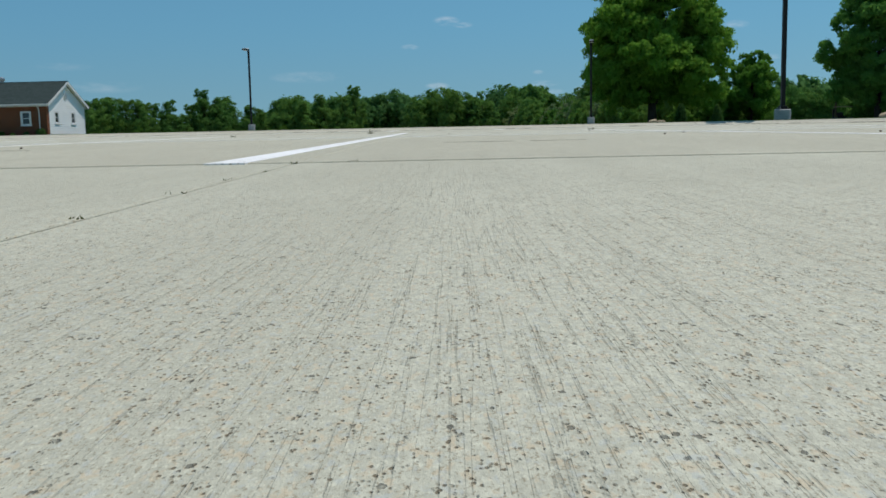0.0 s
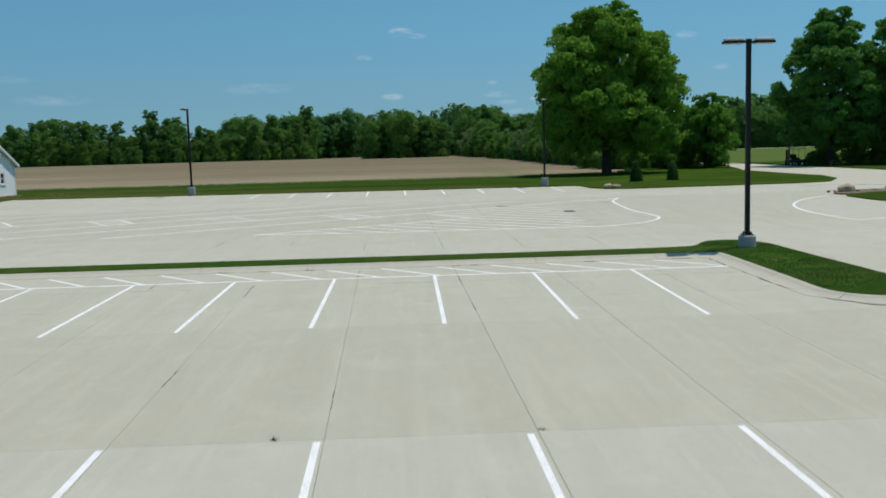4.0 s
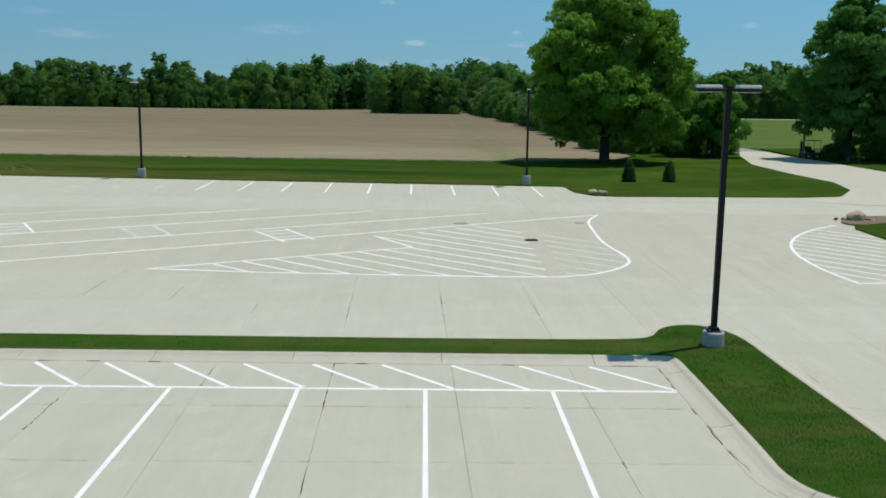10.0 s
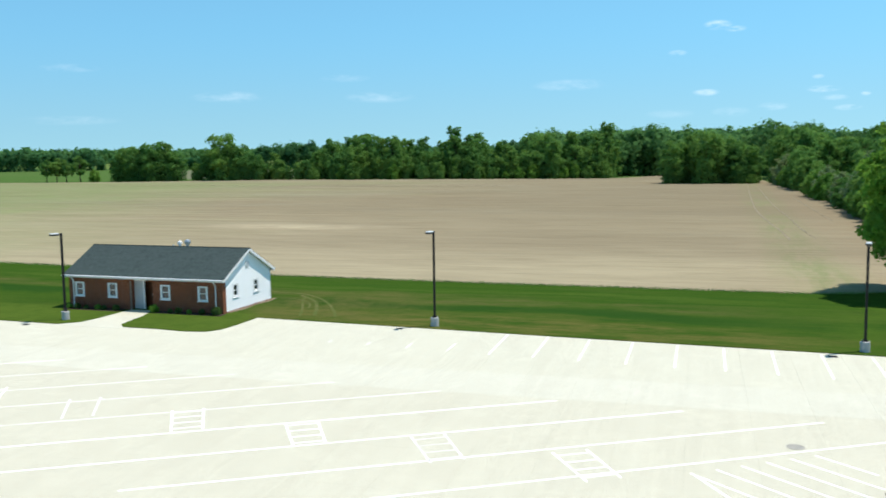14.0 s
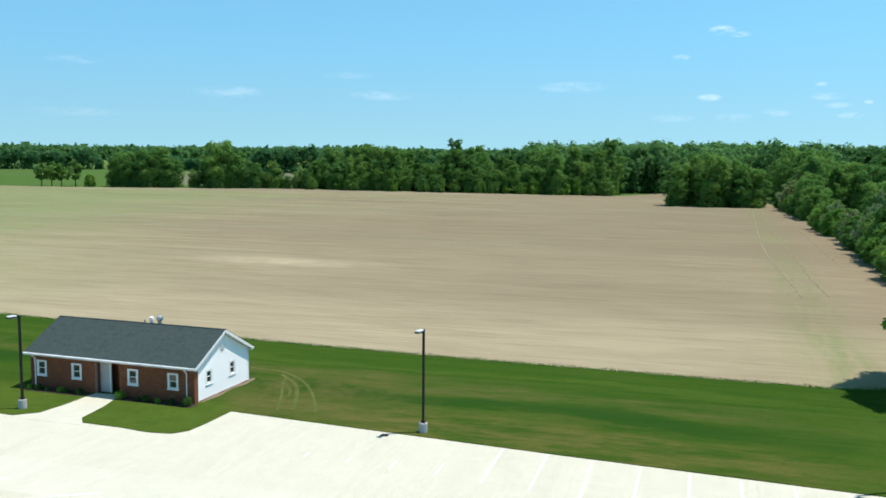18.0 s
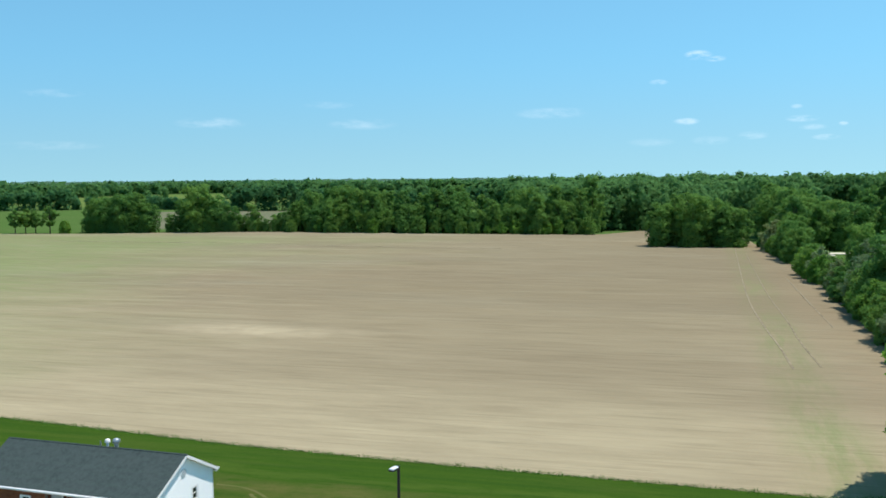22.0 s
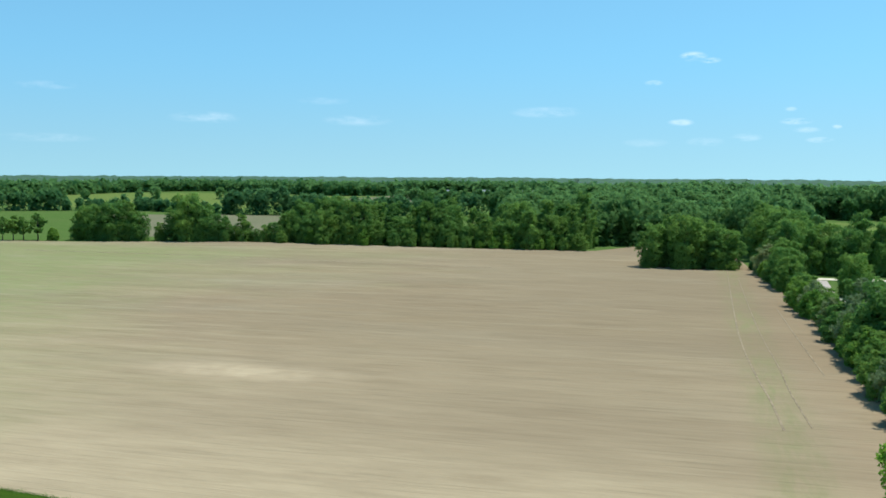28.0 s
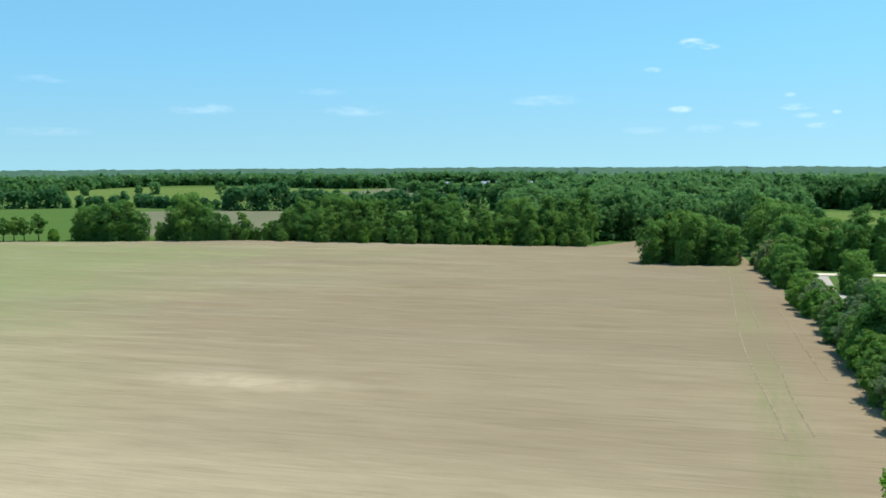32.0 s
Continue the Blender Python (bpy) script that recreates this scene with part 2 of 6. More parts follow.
    m.bump(m.math("SUBTRACT", 1.0, m.math("MAXIMUM", pit, speck)), 0.7, 0.0015)
    return m.m


CONCRETE = concrete("concrete_grey", (0.588, 0.583, 0.468), (0.572, 0.56, 0.44))
CONCRETE_WARM = concrete("concrete_buff", (0.573, 0.56, 0.445), (0.556, 0.538, 0.42))
CONCRETE_PALE = concrete("concrete_pale", (0.602, 0.60, 0.492), (0.588, 0.578, 0.466))
KERB = concrete("concrete_kerb", (0.60, 0.578, 0.47), (0.57, 0.538, 0.43), 0.2)


def painted():
    m = Mat("road_paint", 0.7)
    worn = m.math("MULTIPLY", m.ramp(m.noise(38, 4, 0.75), 0.54, 0.60), m.ramp(m.noise(1.6, 3, 0.6), 0.42, 0.58))
    c = m.mix(m.ramp(m.noise(3, 4), 0.3, 0.7, (0, 0.5)), (0.93, 0.93, 0.92), (0.80, 0.80, 0.78))
    m.colour(m.mix(worn, c, (0.46, 0.45, 0.40)))
    m.bump(m.noise(180, 3), 0.3, 0.002)
    return m.m


def faded():
    m = Mat("road_paint_faded", 0.75)
    worn = m.math("MAXIMUM", m.ramp(m.noise(40, 4, 0.7), 0.48, 0.62), m.ramp(m.noise(0.8, 3, 0.6), 0.5, 0.65))
    m.colour(m.mix(m.math("MULTIPLY", worn, 0.8), (0.74, 0.74, 0.71), (0.49, 0.48, 0.44)))
    return m.m


PAINT, PAINT_FADED = painted(), faded()


def plain(name, c, rough=0.8, metal=0.0, vary=0.15, scale=6.0, bump=0.0, spec=0.3):
    m = Mat(name, rough, metal, spec)
    m.colour(m.mix(m.ramp(m.noise(scale, 5, 0.6), 0.3, 0.7, (0, 1)), c, tuple(v * (1 - vary * 2) for v in c)))
    if bump:
        m.bump(m.noise(scale * 12, 4), bump, 0.004)
    return m.m


JOINT = plain("joint_dirt", (0.12, 0.105, 0.082), 0.95, vary=0.3, scale=20)
RUST = plain("brown_silt", (0.31, 0.262, 0.195), 0.97, vary=0.3, scale=15, bump=0.5)
SILT = plain("dark_brown_silt", (0.17, 0.125, 0.085), 0.97, vary=0.3, scale=15)
BLACK_METAL = plain("black_powder_coat", (0.012, 0.012, 0.013), 0.5, 0.0, 0.2, 5, spec=0.25)
LENS = plain("lamp_lens", (0.55, 0.57, 0.58), 0.12, vary=0.05, spec=0.6)
# pale base colour paints the sky's gleam on top of the black lanterns
LANTERN_GLEAM = plain("lantern_top_gleam", (0.7, 0.72, 0.73), 0.3, vary=0.05, spec=0.6)
IRON = plain("cast_iron", (0.11, 0.085, 0.068), 0.55, 0.6, 0.3, 30)
POLE_BASE = plain("cast_concrete", (0.46, 0.46, 0.45), 0.9, vary=0.12, scale=8, bump=0.3)
WHITE_TRIM = plain("white_trim", (0.80, 0.80, 0.79), 0.5, vary=0.04)
# near-black puts the shade of the porch recess and window interiors into colour
RECESS_SHADE = plain("recess_shade", (0.03, 0.027, 0.025), 0.8)
DOOR_GREY = plain("grey_door_paint", (0.44, 0.46, 0.47), 0.5, vary=0.06)
BRICK_TONES = [plain("red_brick_" + n, c, 0.9, vary=0.2, scale=25, bump=0.4) for n, c in (("a", (0.27, 0.095, 0.045)), ("b", (0.225, 0.075, 0.038)), ("c", (0.31, 0.115, 0.055)))]
MORTAR = plain("mortar", (0.34, 0.27, 0.22), 0.95, vary=0.15, scale=10)
METAL = plain("galvanised_metal", (0.55, 0.56, 0.57), 0.35, 0.8, 0.1)
TAN_ROOF = plain("tan_canopy", (0.50, 0.42, 0.28), 0.6)
RUBBER = plain("rubber", (0.02, 0.02, 0.02), 0.85)
TIMBER = plain("weathered_timber", (0.20, 0.15, 0.10), 0.9, vary=0.25, scale=14)
RAIL_BLUE = plain("dark_blue_body", (0.03, 0.05, 0.08), 0.35, spec=0.5)


def siding():
    m = Mat("white_lap_siding", 0.6)
    m.colour(m.mix(m.ramp(m.noise(4, 4), 0.3, 0.7, (0, 0.4)), (0.94, 0.94, 0.93), (0.89, 0.89, 0.88)))
    return m.m


def shingles():
    m = Mat("asphalt_shingle", 0.98, spec=0.05)
    c = m.mix(m.ramp(m.noise(60, 4, 0.7), 0.35, 0.65), (0.036, 0.056, 0.053), (0.074, 0.10, 0.094))
    c = m.mix(m.ramp(m.chance(), 0, 1, (0, 0.6)), c, (0.05, 0.066, 0.068))
    c = m.mix(m.ramp(m.noise(3.2, 4, 0.7), 0.45, 0.65, (0, 0.7)), c, (0.034, 0.05, 0.048))
    m.colour(m.mix(m.ramp(m.noise(0.9, 4, 0.7), 0.42, 0.65, (0, 0.25)), c, (0.07, 0.088, 0.086)))
    m.bump(m.noise(200, 3), 0.4, 0.003)
    return m.m


def glass():
    m = Mat("window_glass", 0.05, spec=0.8)
    m.colour((0.03, 0.035, 0.04))
    return m.m


SIDING, SHINGLE, GLASS = siding(), shingles(), glass()


def turf(name, a, b, c, patch=0.25):
    m = Mat(name, 1.0, spec=0.0)
    col = m.mix(m.ramp(m.noise(18, 6, 0.7), 0.35, 0.68), a, b)
    col = m.mix(m.ramp(m.noise(patch, 5, 0.65), 0.45, 0.70, (0.0, 0.8)), col, c)
    # mowing streaks
    col = m.mix(m.ramp(m.noise(0.9, 4, 0.65, (0.05, 1.0, 1.0), 0.06), 0.46, 0.62, (0.0, 0.7)), col, a)
    col = m.mix(m.ramp(m.noise(0.6, 5, 0.7, (0.09, 1.4, 1.0), 0.06), 0.52, 0.68, (0.0, 0.65)), col, c)
    m.colour(m.mix(m.ramp(m.noise(140, 4, 0.7), 0.4, 0.7, (0.0, 0.5)), col, tuple(v * 0.4 for v in a)))
    m.bump(m.noise(60, 5, 0.7), 0.9, 0.03)
    return m.m



def lawn_grass():
    """Mown in long passes beside the field: thick green, a thin brown band, a dark lush band, and worn turf along the car park."""
    m = Mat("lawn_grass", 1.0, spec=0.0)
    sep = m.node("ShaderNodeSeparateXYZ")
    m.link(m.geo.outputs["Position"], sep.inputs[0])
    x, y = sep.outputs["X"], sep.outputs["Y"]
    v = m.math("ADD", m.math("ADD", y, m.math("MULTIPLY", x, 0.06)), m.ramp(m.noise(0.22, 5, 0.7, (0.3, 1.0, 1.0)), 0.25, 0.75, (-2.2, 2.2)))
    patchy = m.ramp(m.noise(0.7, 6, 0.75, (0.28, 1.0, 1.0), 0.06), 0.4, 0.62, (0.05, 1.0))
    streak = m.ramp(m.noise(1.6, 4, 0.7, (0.05, 1.0, 1.0), 0.055), 0.42, 0.6)

    def between(lo, hi, soft):
        return m.math("MULTIPLY", m.math("MULTIPLY", m.ramp(v, lo - soft, lo + soft), m.ramp(v, hi + soft, hi - soft)), m.ramp(x, 14.0, -2.0, (0.2, 1.0)))

    c = m.mix(m.ramp(m.noise(14, 6, 0.7), 0.35, 0.68), (0.034, 0.078, 0.010), (0.05, 0.1, 0.013))
    c = m.mix(m.math("MULTIPLY", streak, 0.55), c, (0.024, 0.066, 0.011))
    c = m.mix(m.math("MULTIPLY", m.ramp(m.noise(0.5, 5, 0.7, (0.12, 1.0, 1.0), 0.055), 0.5, 0.68), 0.6), c, (0.062, 0.098, 0.018))
    c = m.mix(m.math("MULTIPLY", between(86.9, 88.0, 0.4), 0.4), c, (0.08, 0.125, 0.022))
    c = m.mix(m.math("MULTIPLY", between(81.6, 85.2, 0.9), m.math("MULTIPLY", patchy, 0.75)), c, (0.108, 0.108, 0.036))
    c = m.mix(m.math("MULTIPLY", between(78.2, 81.0, 0.8), 0.7), c, (0.017, 0.058, 0.011))
    worn = m.math("MULTIPLY", m.math("MULTIPLY", m.ramp(v, 78.6, 75.5), m.math("MULTIPLY", m.ramp(x, 20.0, -4.0, (0.2, 1.0)), m.ramp(x, -31.5, -28.5, (0.1, 1.0)))), patchy)
    c = m.mix(worn, c, (0.125, 0.118, 0.034))
    c = m.mix(m.math("MULTIPLY", m.math("MULTIPLY", m.ramp(x, -16.0, -24.0), m.ramp(x, -33.0, -30.0)), m.math("MULTIPLY", between(72.0, 84.5, 2.0), m.ramp(m.noise(0.45, 5, 0.7), 0.36, 0.6, (0.1, 0.8)))), c, (0.11, 0.108, 0.034))
    c = m.mix(m.math("MULTIPLY", m.ramp(x, 4.0, 18.0), m.ramp(m.noise(0.16, 5, 0.7), 0.42, 0.62, (0.0, 0.8))), c, (0.075, 0.13, 0.018))
    c = m.mix(m.math("MULTIPLY", m.math("MULTIPLY", m.ramp(x, -28.5, -30.5), m.ramp(y, 76.0, 75.0)), m.ramp(m.noise(0.6, 5, 0.7), 0.3, 0.6, (0.3, 0.9))), c, (0.08, 0.125, 0.02))
    c = m.mix(m.ramp(m.noise(2.6, 5, 0.8), 0.56, 0.68, (0, 0.5)), c, (0.02, 0.05, 0.009))
    m.colour(m.mix(m.ramp(m.noise(120, 4, 0.7), 0.4, 0.7, (0.0, 0.45)), c, (0.012, 0.03, 0.004)))
    m.bump(m.noise(60, 5, 0.7), 0.9, 0.03)
    return m.m


LAWN = lawn_grass()
STRIP_TURF = turf("strip_grass_turf", (0.036, 0.098, 0.012), (0.062, 0.138, 0.018), (0.12, 0.125, 0.04), 0.9)
LAWN_DRY = turf("lawn_grass_dry", (0.08, 0.11, 0.03), (0.115, 0.135, 0.04), (0.15, 0.14, 0.06))
BLADE = plain("grass_blade", (0.095, 0.22, 0.026), 0.7, vary=0.2, scale=3)
BLADE_DARK = plain("grass_blade_dark", (0.068, 0.165, 0.02), 0.7, vary=0.25, scale=2)
PASTURE = turf("pasture_grass", (0.092, 0.152, 0.038), (0.118, 0.18, 0.05), (0.15, 0.186, 0.066), 0.05)
# bluish green: the haze over the skyline forest is put into its colour
CANOPY_HAZED = plain("hazed_forest_canopy", (0.05, 0.125, 0.066), 0.95, vary=0.3, scale=0.05, bump=0.6)
FAR_GRASS = turf("far_meadow", (0.06, 0.125, 0.03), (0.08, 0.14, 0.04), (0.10, 0.14, 0.05), 0.01)
FAR_SOIL = turf("far_tilled_soil", (0.14, 0.15, 0.095), (0.17, 0.175, 0.11), (0.12, 0.145, 0.08), 0.02)


def stubble():
    m = Mat("crop_stubble", 0.98, spec=0.1)
    a, b, pale, dark, green = (0.300, 0.257, 0.160), (0.258, 0.218, 0.134), (0.370, 0.326, 0.215), (0.190, 0.158, 0.098), (0.186, 0.236, 0.092)
    c = m.mix(m.ramp(m.noise(0.03, 4, 0.6, (1.0, 2.2, 1.0)), 0.38, 0.66), a, b)
    c = m.mix(m.ramp(m.noise(0.055, 5, 0.65, (0.35, 2.2, 1.0)), 0.52, 0.70, (0, 0.7)), c, pale)
    c = m.mix(m.ramp(m.noise(0.05, 5, 0.6, (0.5, 1.5, 1.0), 0.1), 0.5, 0.70, (0, 0.85)), c, dark)
    c = m.mix(m.ramp(m.noise(0.011, 5, 0.62, (0.8, 1.6, 1.0), 0.25), 0.44, 0.62, (0, 0.55)), c, (0.22, 0.168, 0.1))
    c = m.mix(m.ramp(m.noise(0.016, 5, 0.62, (0.7, 1.9, 1.0), -0.2), 0.5, 0.66, (0, 0.6)), c, (0.283, 0.262, 0.18))
    # passes of the drill, and the rows within them
    c = m.mix(m.ramp(m.noise(0.16, 3, 0.6, (0.04, 1.0, 1.0), 0.07), 0.42, 0.62, (0, 0.3)), c, (0.205, 0.172, 0.11))
    c = m.mix(m.ramp(m.noise(0.3, 4, 0.7, (0.1, 1.0, 1.0), 0.07), 0.5, 0.66, (0, 0.45)), c, pale)
    rows = m.noise(1.3, 3, 0.6, (0.03, 1.0, 1.0), 0.07)
    c = m.mix(m.ramp(rows, 0.4, 0.65, (0, 0.16)), c, tuple(v * 0.72 for v in a))
    c = m.mix(m.ramp(m.noise(0.021, 5, 0.6, (0.6, 1.4, 1.0), 0.3), 0.47, 0.68, (0, 0.6)), c, (0.215, 0.179, 0.115))
    specks = m.noise(5.5, 5, 0.8)
    c = m.mix(m.ramp(specks, 0.45, 0.70, (0, 0.45)), c, tuple(v * 0.70 for v in b))
    c = m.mix(m.ramp(m.noise(1.9, 4, 0.8), 0.6, 0.72, (0, 0.5)), c, pale)
    # the near headland is paler
    near = m.node("ShaderNodeSeparateXYZ")
    m.link(m.geo.outputs["Position"], near.inputs[0])
    c = m.mix(m.math("MULTIPLY", m.ramp(near.outputs["Y"], 200.0, 110.0), m.ramp(m.noise(0.2, 5, 0.7, (0.4, 1.5, 1.0)), 0.3, 0.65, (0.35, 0.9))), c, (0.405, 0.352, 0.228))
    # one pale washed-out spot
    off = m.node("ShaderNodeVectorMath")
    off.operation = "SUBTRACT"
    m.link(m.where((0.055, 0.16, 0.0)), off.inputs[0])
    off.inputs[1].default_value = (-62 * 0.055, 149 * 0.16, 0)
    size = m.node("ShaderNodeVectorMath")
    size.operation = "LENGTH"
    m.link(off.outputs[0], size.inputs[0])
    c = m.mix(m.math("MULTIPLY", m.ramp(size.outputs["Value"], 1.1, 0.3), m.ramp(m.noise(0.25, 4), 0.3, 0.6, (0.35, 0.9))), c, (0.52, 0.45, 0.30))
    # young shoots come up towards the west of the field and along its east headland
    sep = m.node("ShaderNodeSeparateXYZ")
    m.link(m.geo.outputs["Position"], sep.inputs[0])
    wobble = m.ramp(m.noise(0.012, 4), 0.3, 0.7, (-50.0, 50.0))
    west = m.ramp(m.math("ADD", sep.outputs["X"], wobble), -75.0, -195.0, (0.0, 0.8))
    far = m.ramp(sep.outputs["Y"], 372.0, 335.0)
    strip = m.math("MULTIPLY", m.ramp(m.math("ABSOLUTE", m.math("SUBTRACT", sep.outputs["X"], 11.0)), 5.0, 1.0), m.ramp(m.noise(0.6, 4, 0.7, (1.0, 0.2, 1.0)), 0.4, 0.65, (0.15, 0.75)))
    shoots = m.math("MAXIMUM", m.math("MULTIPLY", m.math("MULTIPLY", west, far), m.ramp(m.noise(0.25, 5, 0.7, (0.4, 1.6, 1.0)), 0.3, 0.6, (0.35, 1.0))), strip)
    c = m.mix(shoots, c, green)
    c = m.mix(m.math("MULTIPLY", m.math("MULTIPLY", m.ramp(sep.outputs["X"], -120.0, -15.0), m.ramp(sep.outputs["Y"], 96.0, 125.0, (0.4, 1.0))), m.ramp(m.noise(0.016, 4, 0.6, (0.5, 1.3, 1.0), 0.2), 0.36, 0.56, (0.3, 0.75))), c, (0.21, 0.172, 0.108))
    # bare reddish earth on the headland
    m.colour(m.mix(m.math("MULTIPLY", m.ramp(sep.outputs["X"], 13.0, 18.0), m.ramp(m.noise(0.3, 4), 0.35, 0.6, (0.05, 0.35))), c, (0.265, 0.205, 0.13)))
    m.bump(specks, 0.2, 0.03)
    return m.m


STUBBLE = stubble()
TRACK = plain("dusty_tyre_track", (0.272, 0.228, 0.142), 0.98, vary=0.25, scale=0.8)


def leafy(name, a, b, shade=0.65, gain=1.3, glow=(0.16, 0.36, 0.06)):
    m = Mat(name, 0.85, spec=0.06)
    a, b = tuple(v * gain for v in a), tuple(v * gain for v in b)
    c = m.mix(m.ramp(m.chance(True), 0, 1, (0.2, 0.8)), a, b)
    c = m.mix(m.ramp(m.noise(0.11, 2), 0.42, 0.62, (0, 0.55)), c, (b[0] * 1.3, b[1] * 1.12, b[2] * 0.9))
    c = m.mix(m.ramp(m.noise(0.45, 3), 0.4, 0.65, (0, 0.5)), c, tuple(v * shade for v in a))
    # each crown has its own green
    c = m.mix(m.ramp(m.chance(), 0.35, 1.0, (0.0, 0.6)), c, (b[0] * 1.45, b[1] * 1.18, b[2] * 0.95))
    c = m.mix(m.ramp(m.chance(), 0.35, 0.0, (0.0, 0.5)), c, (a[0] * 0.8, a[1] * 0.9, a[2] * 1.15))
    m.colour(c)
    tr = m.node("ShaderNodeBsdfTranslucent")
    mixc = m.mix(0.45, c, glow)
    m.link(mixc, tr.inputs["Color"])
    mx = m.node("ShaderNodeMixShader", Fac=0.48)
    m.link(m.b.outputs[0], mx.inputs[1])
    m.link(tr.outputs[0], mx.inputs[2])
    m.link(mx.outputs[0], m.nt.nodes["Material Output"].inputs[0])
    return m.m


LEAF = leafy("leaf_oak", (0.05, 0.125, 0.02), (0.088, 0.185, 0.03), 0.7, 2.0, (0.24, 0.48, 0.07))
LEAF_LIGHT = leafy("leaf_light", (0.07, 0.18, 0.03), (0.11, 0.23, 0.045))
LEAF_DARK = leafy("leaf_dark", (0.04, 0.105, 0.022), (0.068, 0.15, 0.03), 0.75, 2.5, (0.24, 0.46, 0.08))
LEAF_GREY = leafy("leaf_silver", (0.10, 0.17, 0.075), (0.165, 0.235, 0.12), 0.75, 1.3, (0.22, 0.36, 0.14))
NEEDLE = leafy("needle", (0.03, 0.07, 0.025), (0.05, 0.10, 0.035))
LEAF_ROW = leafy("leaf_row", (0.05, 0.125, 0.03), (0.085, 0.175, 0.045), 0.7, 1.48, (0.2, 0.42, 0.09))
# a little blue in the leaf colour stands for haze on distant woods
LEAF_HAZED = leafy("leaf_hazed", (0.042, 0.118, 0.04), (0.062, 0.152, 0.05), 0.75, 1.4, (0.18, 0.38, 0.14))
BARK = plain("bark", (0.07, 0.055, 0.042), 0.95, vary=0.3, scale=9, bump=0.8)
ROCK = plain("sandstone", (0.56, 0.45, 0.3), 0.95, vary=0.25, scale=4, bump=0.8)
ROCK_DARK = plain("brown_fieldstone", (0.15, 0.10, 0.075), 0.95, vary=0.25, scale=4, bump=0.8)
GRAVEL = plain("gravel", (0.46, 0.43, 0.38), 0.95, vary=0.3, scale=14, bump=0.9)
EARTH = plain("stony_earth", (0.27, 0.21, 0.135), 0.98, vary=0.3, scale=9, bump=0.9)
MULCH = plain("bark_mulch", (0.06, 0.04, 0.028), 0.98, vary=0.3, scale=20, bump=0.9)
DRIVE = concrete("concrete_drive", (0.61, 0.593, 0.48), (0.59, 0.565, 0.45), 0.3)


from mathutils.geometry import tessellate_polygon
# ---------------------------------------------------------------- geometry helpers
def G(x, y):
    """The height of the ground: the car park rises gently away from the start, then the land is level."""
    return -0.2 + 0.0115 * min(max(y, -60.0), 72.0)


def link_mesh(name, verts, faces, material, parent=None, label="", smooth=False):
    me = bpy.data.meshes.new(name)
    me.from_pydata(verts, [], faces)
    me.materials.append(material)
    if smooth:
        me.polygons.foreach_set("use_smooth", [True] * len(me.polygons))
    me.update()
    ob = new(name, me)
    ob.parent = parent
    if label:
        ob["label"] = label
    return ob


def part(name, bm, material, parent=None, label="", smooth=False):
    me = bpy.data.meshes.new(name)
    bm.to_mesh(me)
    bm.free()
    me.materials.append(material)
    if smooth:
        me.polygons.foreach_set("use_smooth", [True] * len(me.polygons))
    ob = new(name, me)
    ob.parent = parent
    if label:
        ob["label"] = label
    return ob


def thing(name, label, category, group="", kind="", at=(0, 0, 0), turn=0.0):
    ob = new(name)
    ob.empty_display_size = 0.2
    ob.matrix_world = pose(*at, 0, 0, turn)
    return tagged(ob, label, category, group, kind)


def box(bm, x0, x1, y0, y1, z0, z1, bevel=0.0):
    r = bmesh.ops.create_cube(bm, size=1.0, matrix=Matrix.Translation(((x0 + x1) / 2, (y0 + y1) / 2, (z0 + z1) / 2)) @ Matrix.Diagonal((x1 - x0, y1 - y0, z1 - z0, 1)))
    if bevel:
        edges = list({e for v in r["verts"] for e in v.link_edges})
        bmesh.ops.bevel(bm, geom=edges, offset=bevel, segments=2, profile=0.5, affect="EDGES")
    return bm


def boxed(name, x0, x1, y0, y1, z0, z1, material, parent, label="", bevel=0.0):
    return part(name, box(bmesh.new(), x0, x1, y0, y1, z0, z1, bevel), material, parent, label)


def tube(bm, path, radii, sides=8, cap=True):
    """A tapered round tube along the points of a path."""
    rings = []
    for i, p in enumerate(path):
        p = Vector(p)
        d = (Vector(path[min(i + 1, len(path) - 1)]) - Vector(path[max(i - 1, 0)])).normalized()
        a = d.orthogonal().normalized()
        if abs(d.z) < 0.95:
            a = d.cross(Vector((0, 0, 1))).normalized()
        else:
            a = Vector((1, 0, 0))
            a = (a - d * a.dot(d)).normalized()
        b = d.cross(a)
        r = radii[i] if hasattr(radii, "__len__") else radii
        rings.append([bm.verts.new(p + r * (math.cos(k * math.tau / sides) * a + math.sin(k * math.tau / sides) * b)) for k in range(sides)])
    for r0, r1 in zip(rings, rings[1:]):
        for k in range(sides):
            bm.faces.new((r0[k], r0[(k + 1) % sides], r1[(k + 1) % sides], r1[k]))
    if cap:
        bm.faces.new(rings[0][::-1])
        bm.faces.new(rings[-1])
    return bm


def rounded(points, times=2, closed=True):
    """Cuts the corners of an outline again and again."""
    for _ in range(times):
        out = []
        n = len(points)
        for i in range(n if closed else n - 1):
            (x0, y0), (x1, y1) = points[i], points[(i + 1) % n]
            out += [(0.75 * x0 + 0.25 * x1, 0.75 * y0 + 0.25 * y1), (0.25 * x0 + 0.75 * x1, 0.25 * y0 + 0.75 * y1)]
        points = out if closed else [points[0], *out, points[-1]]
    return points


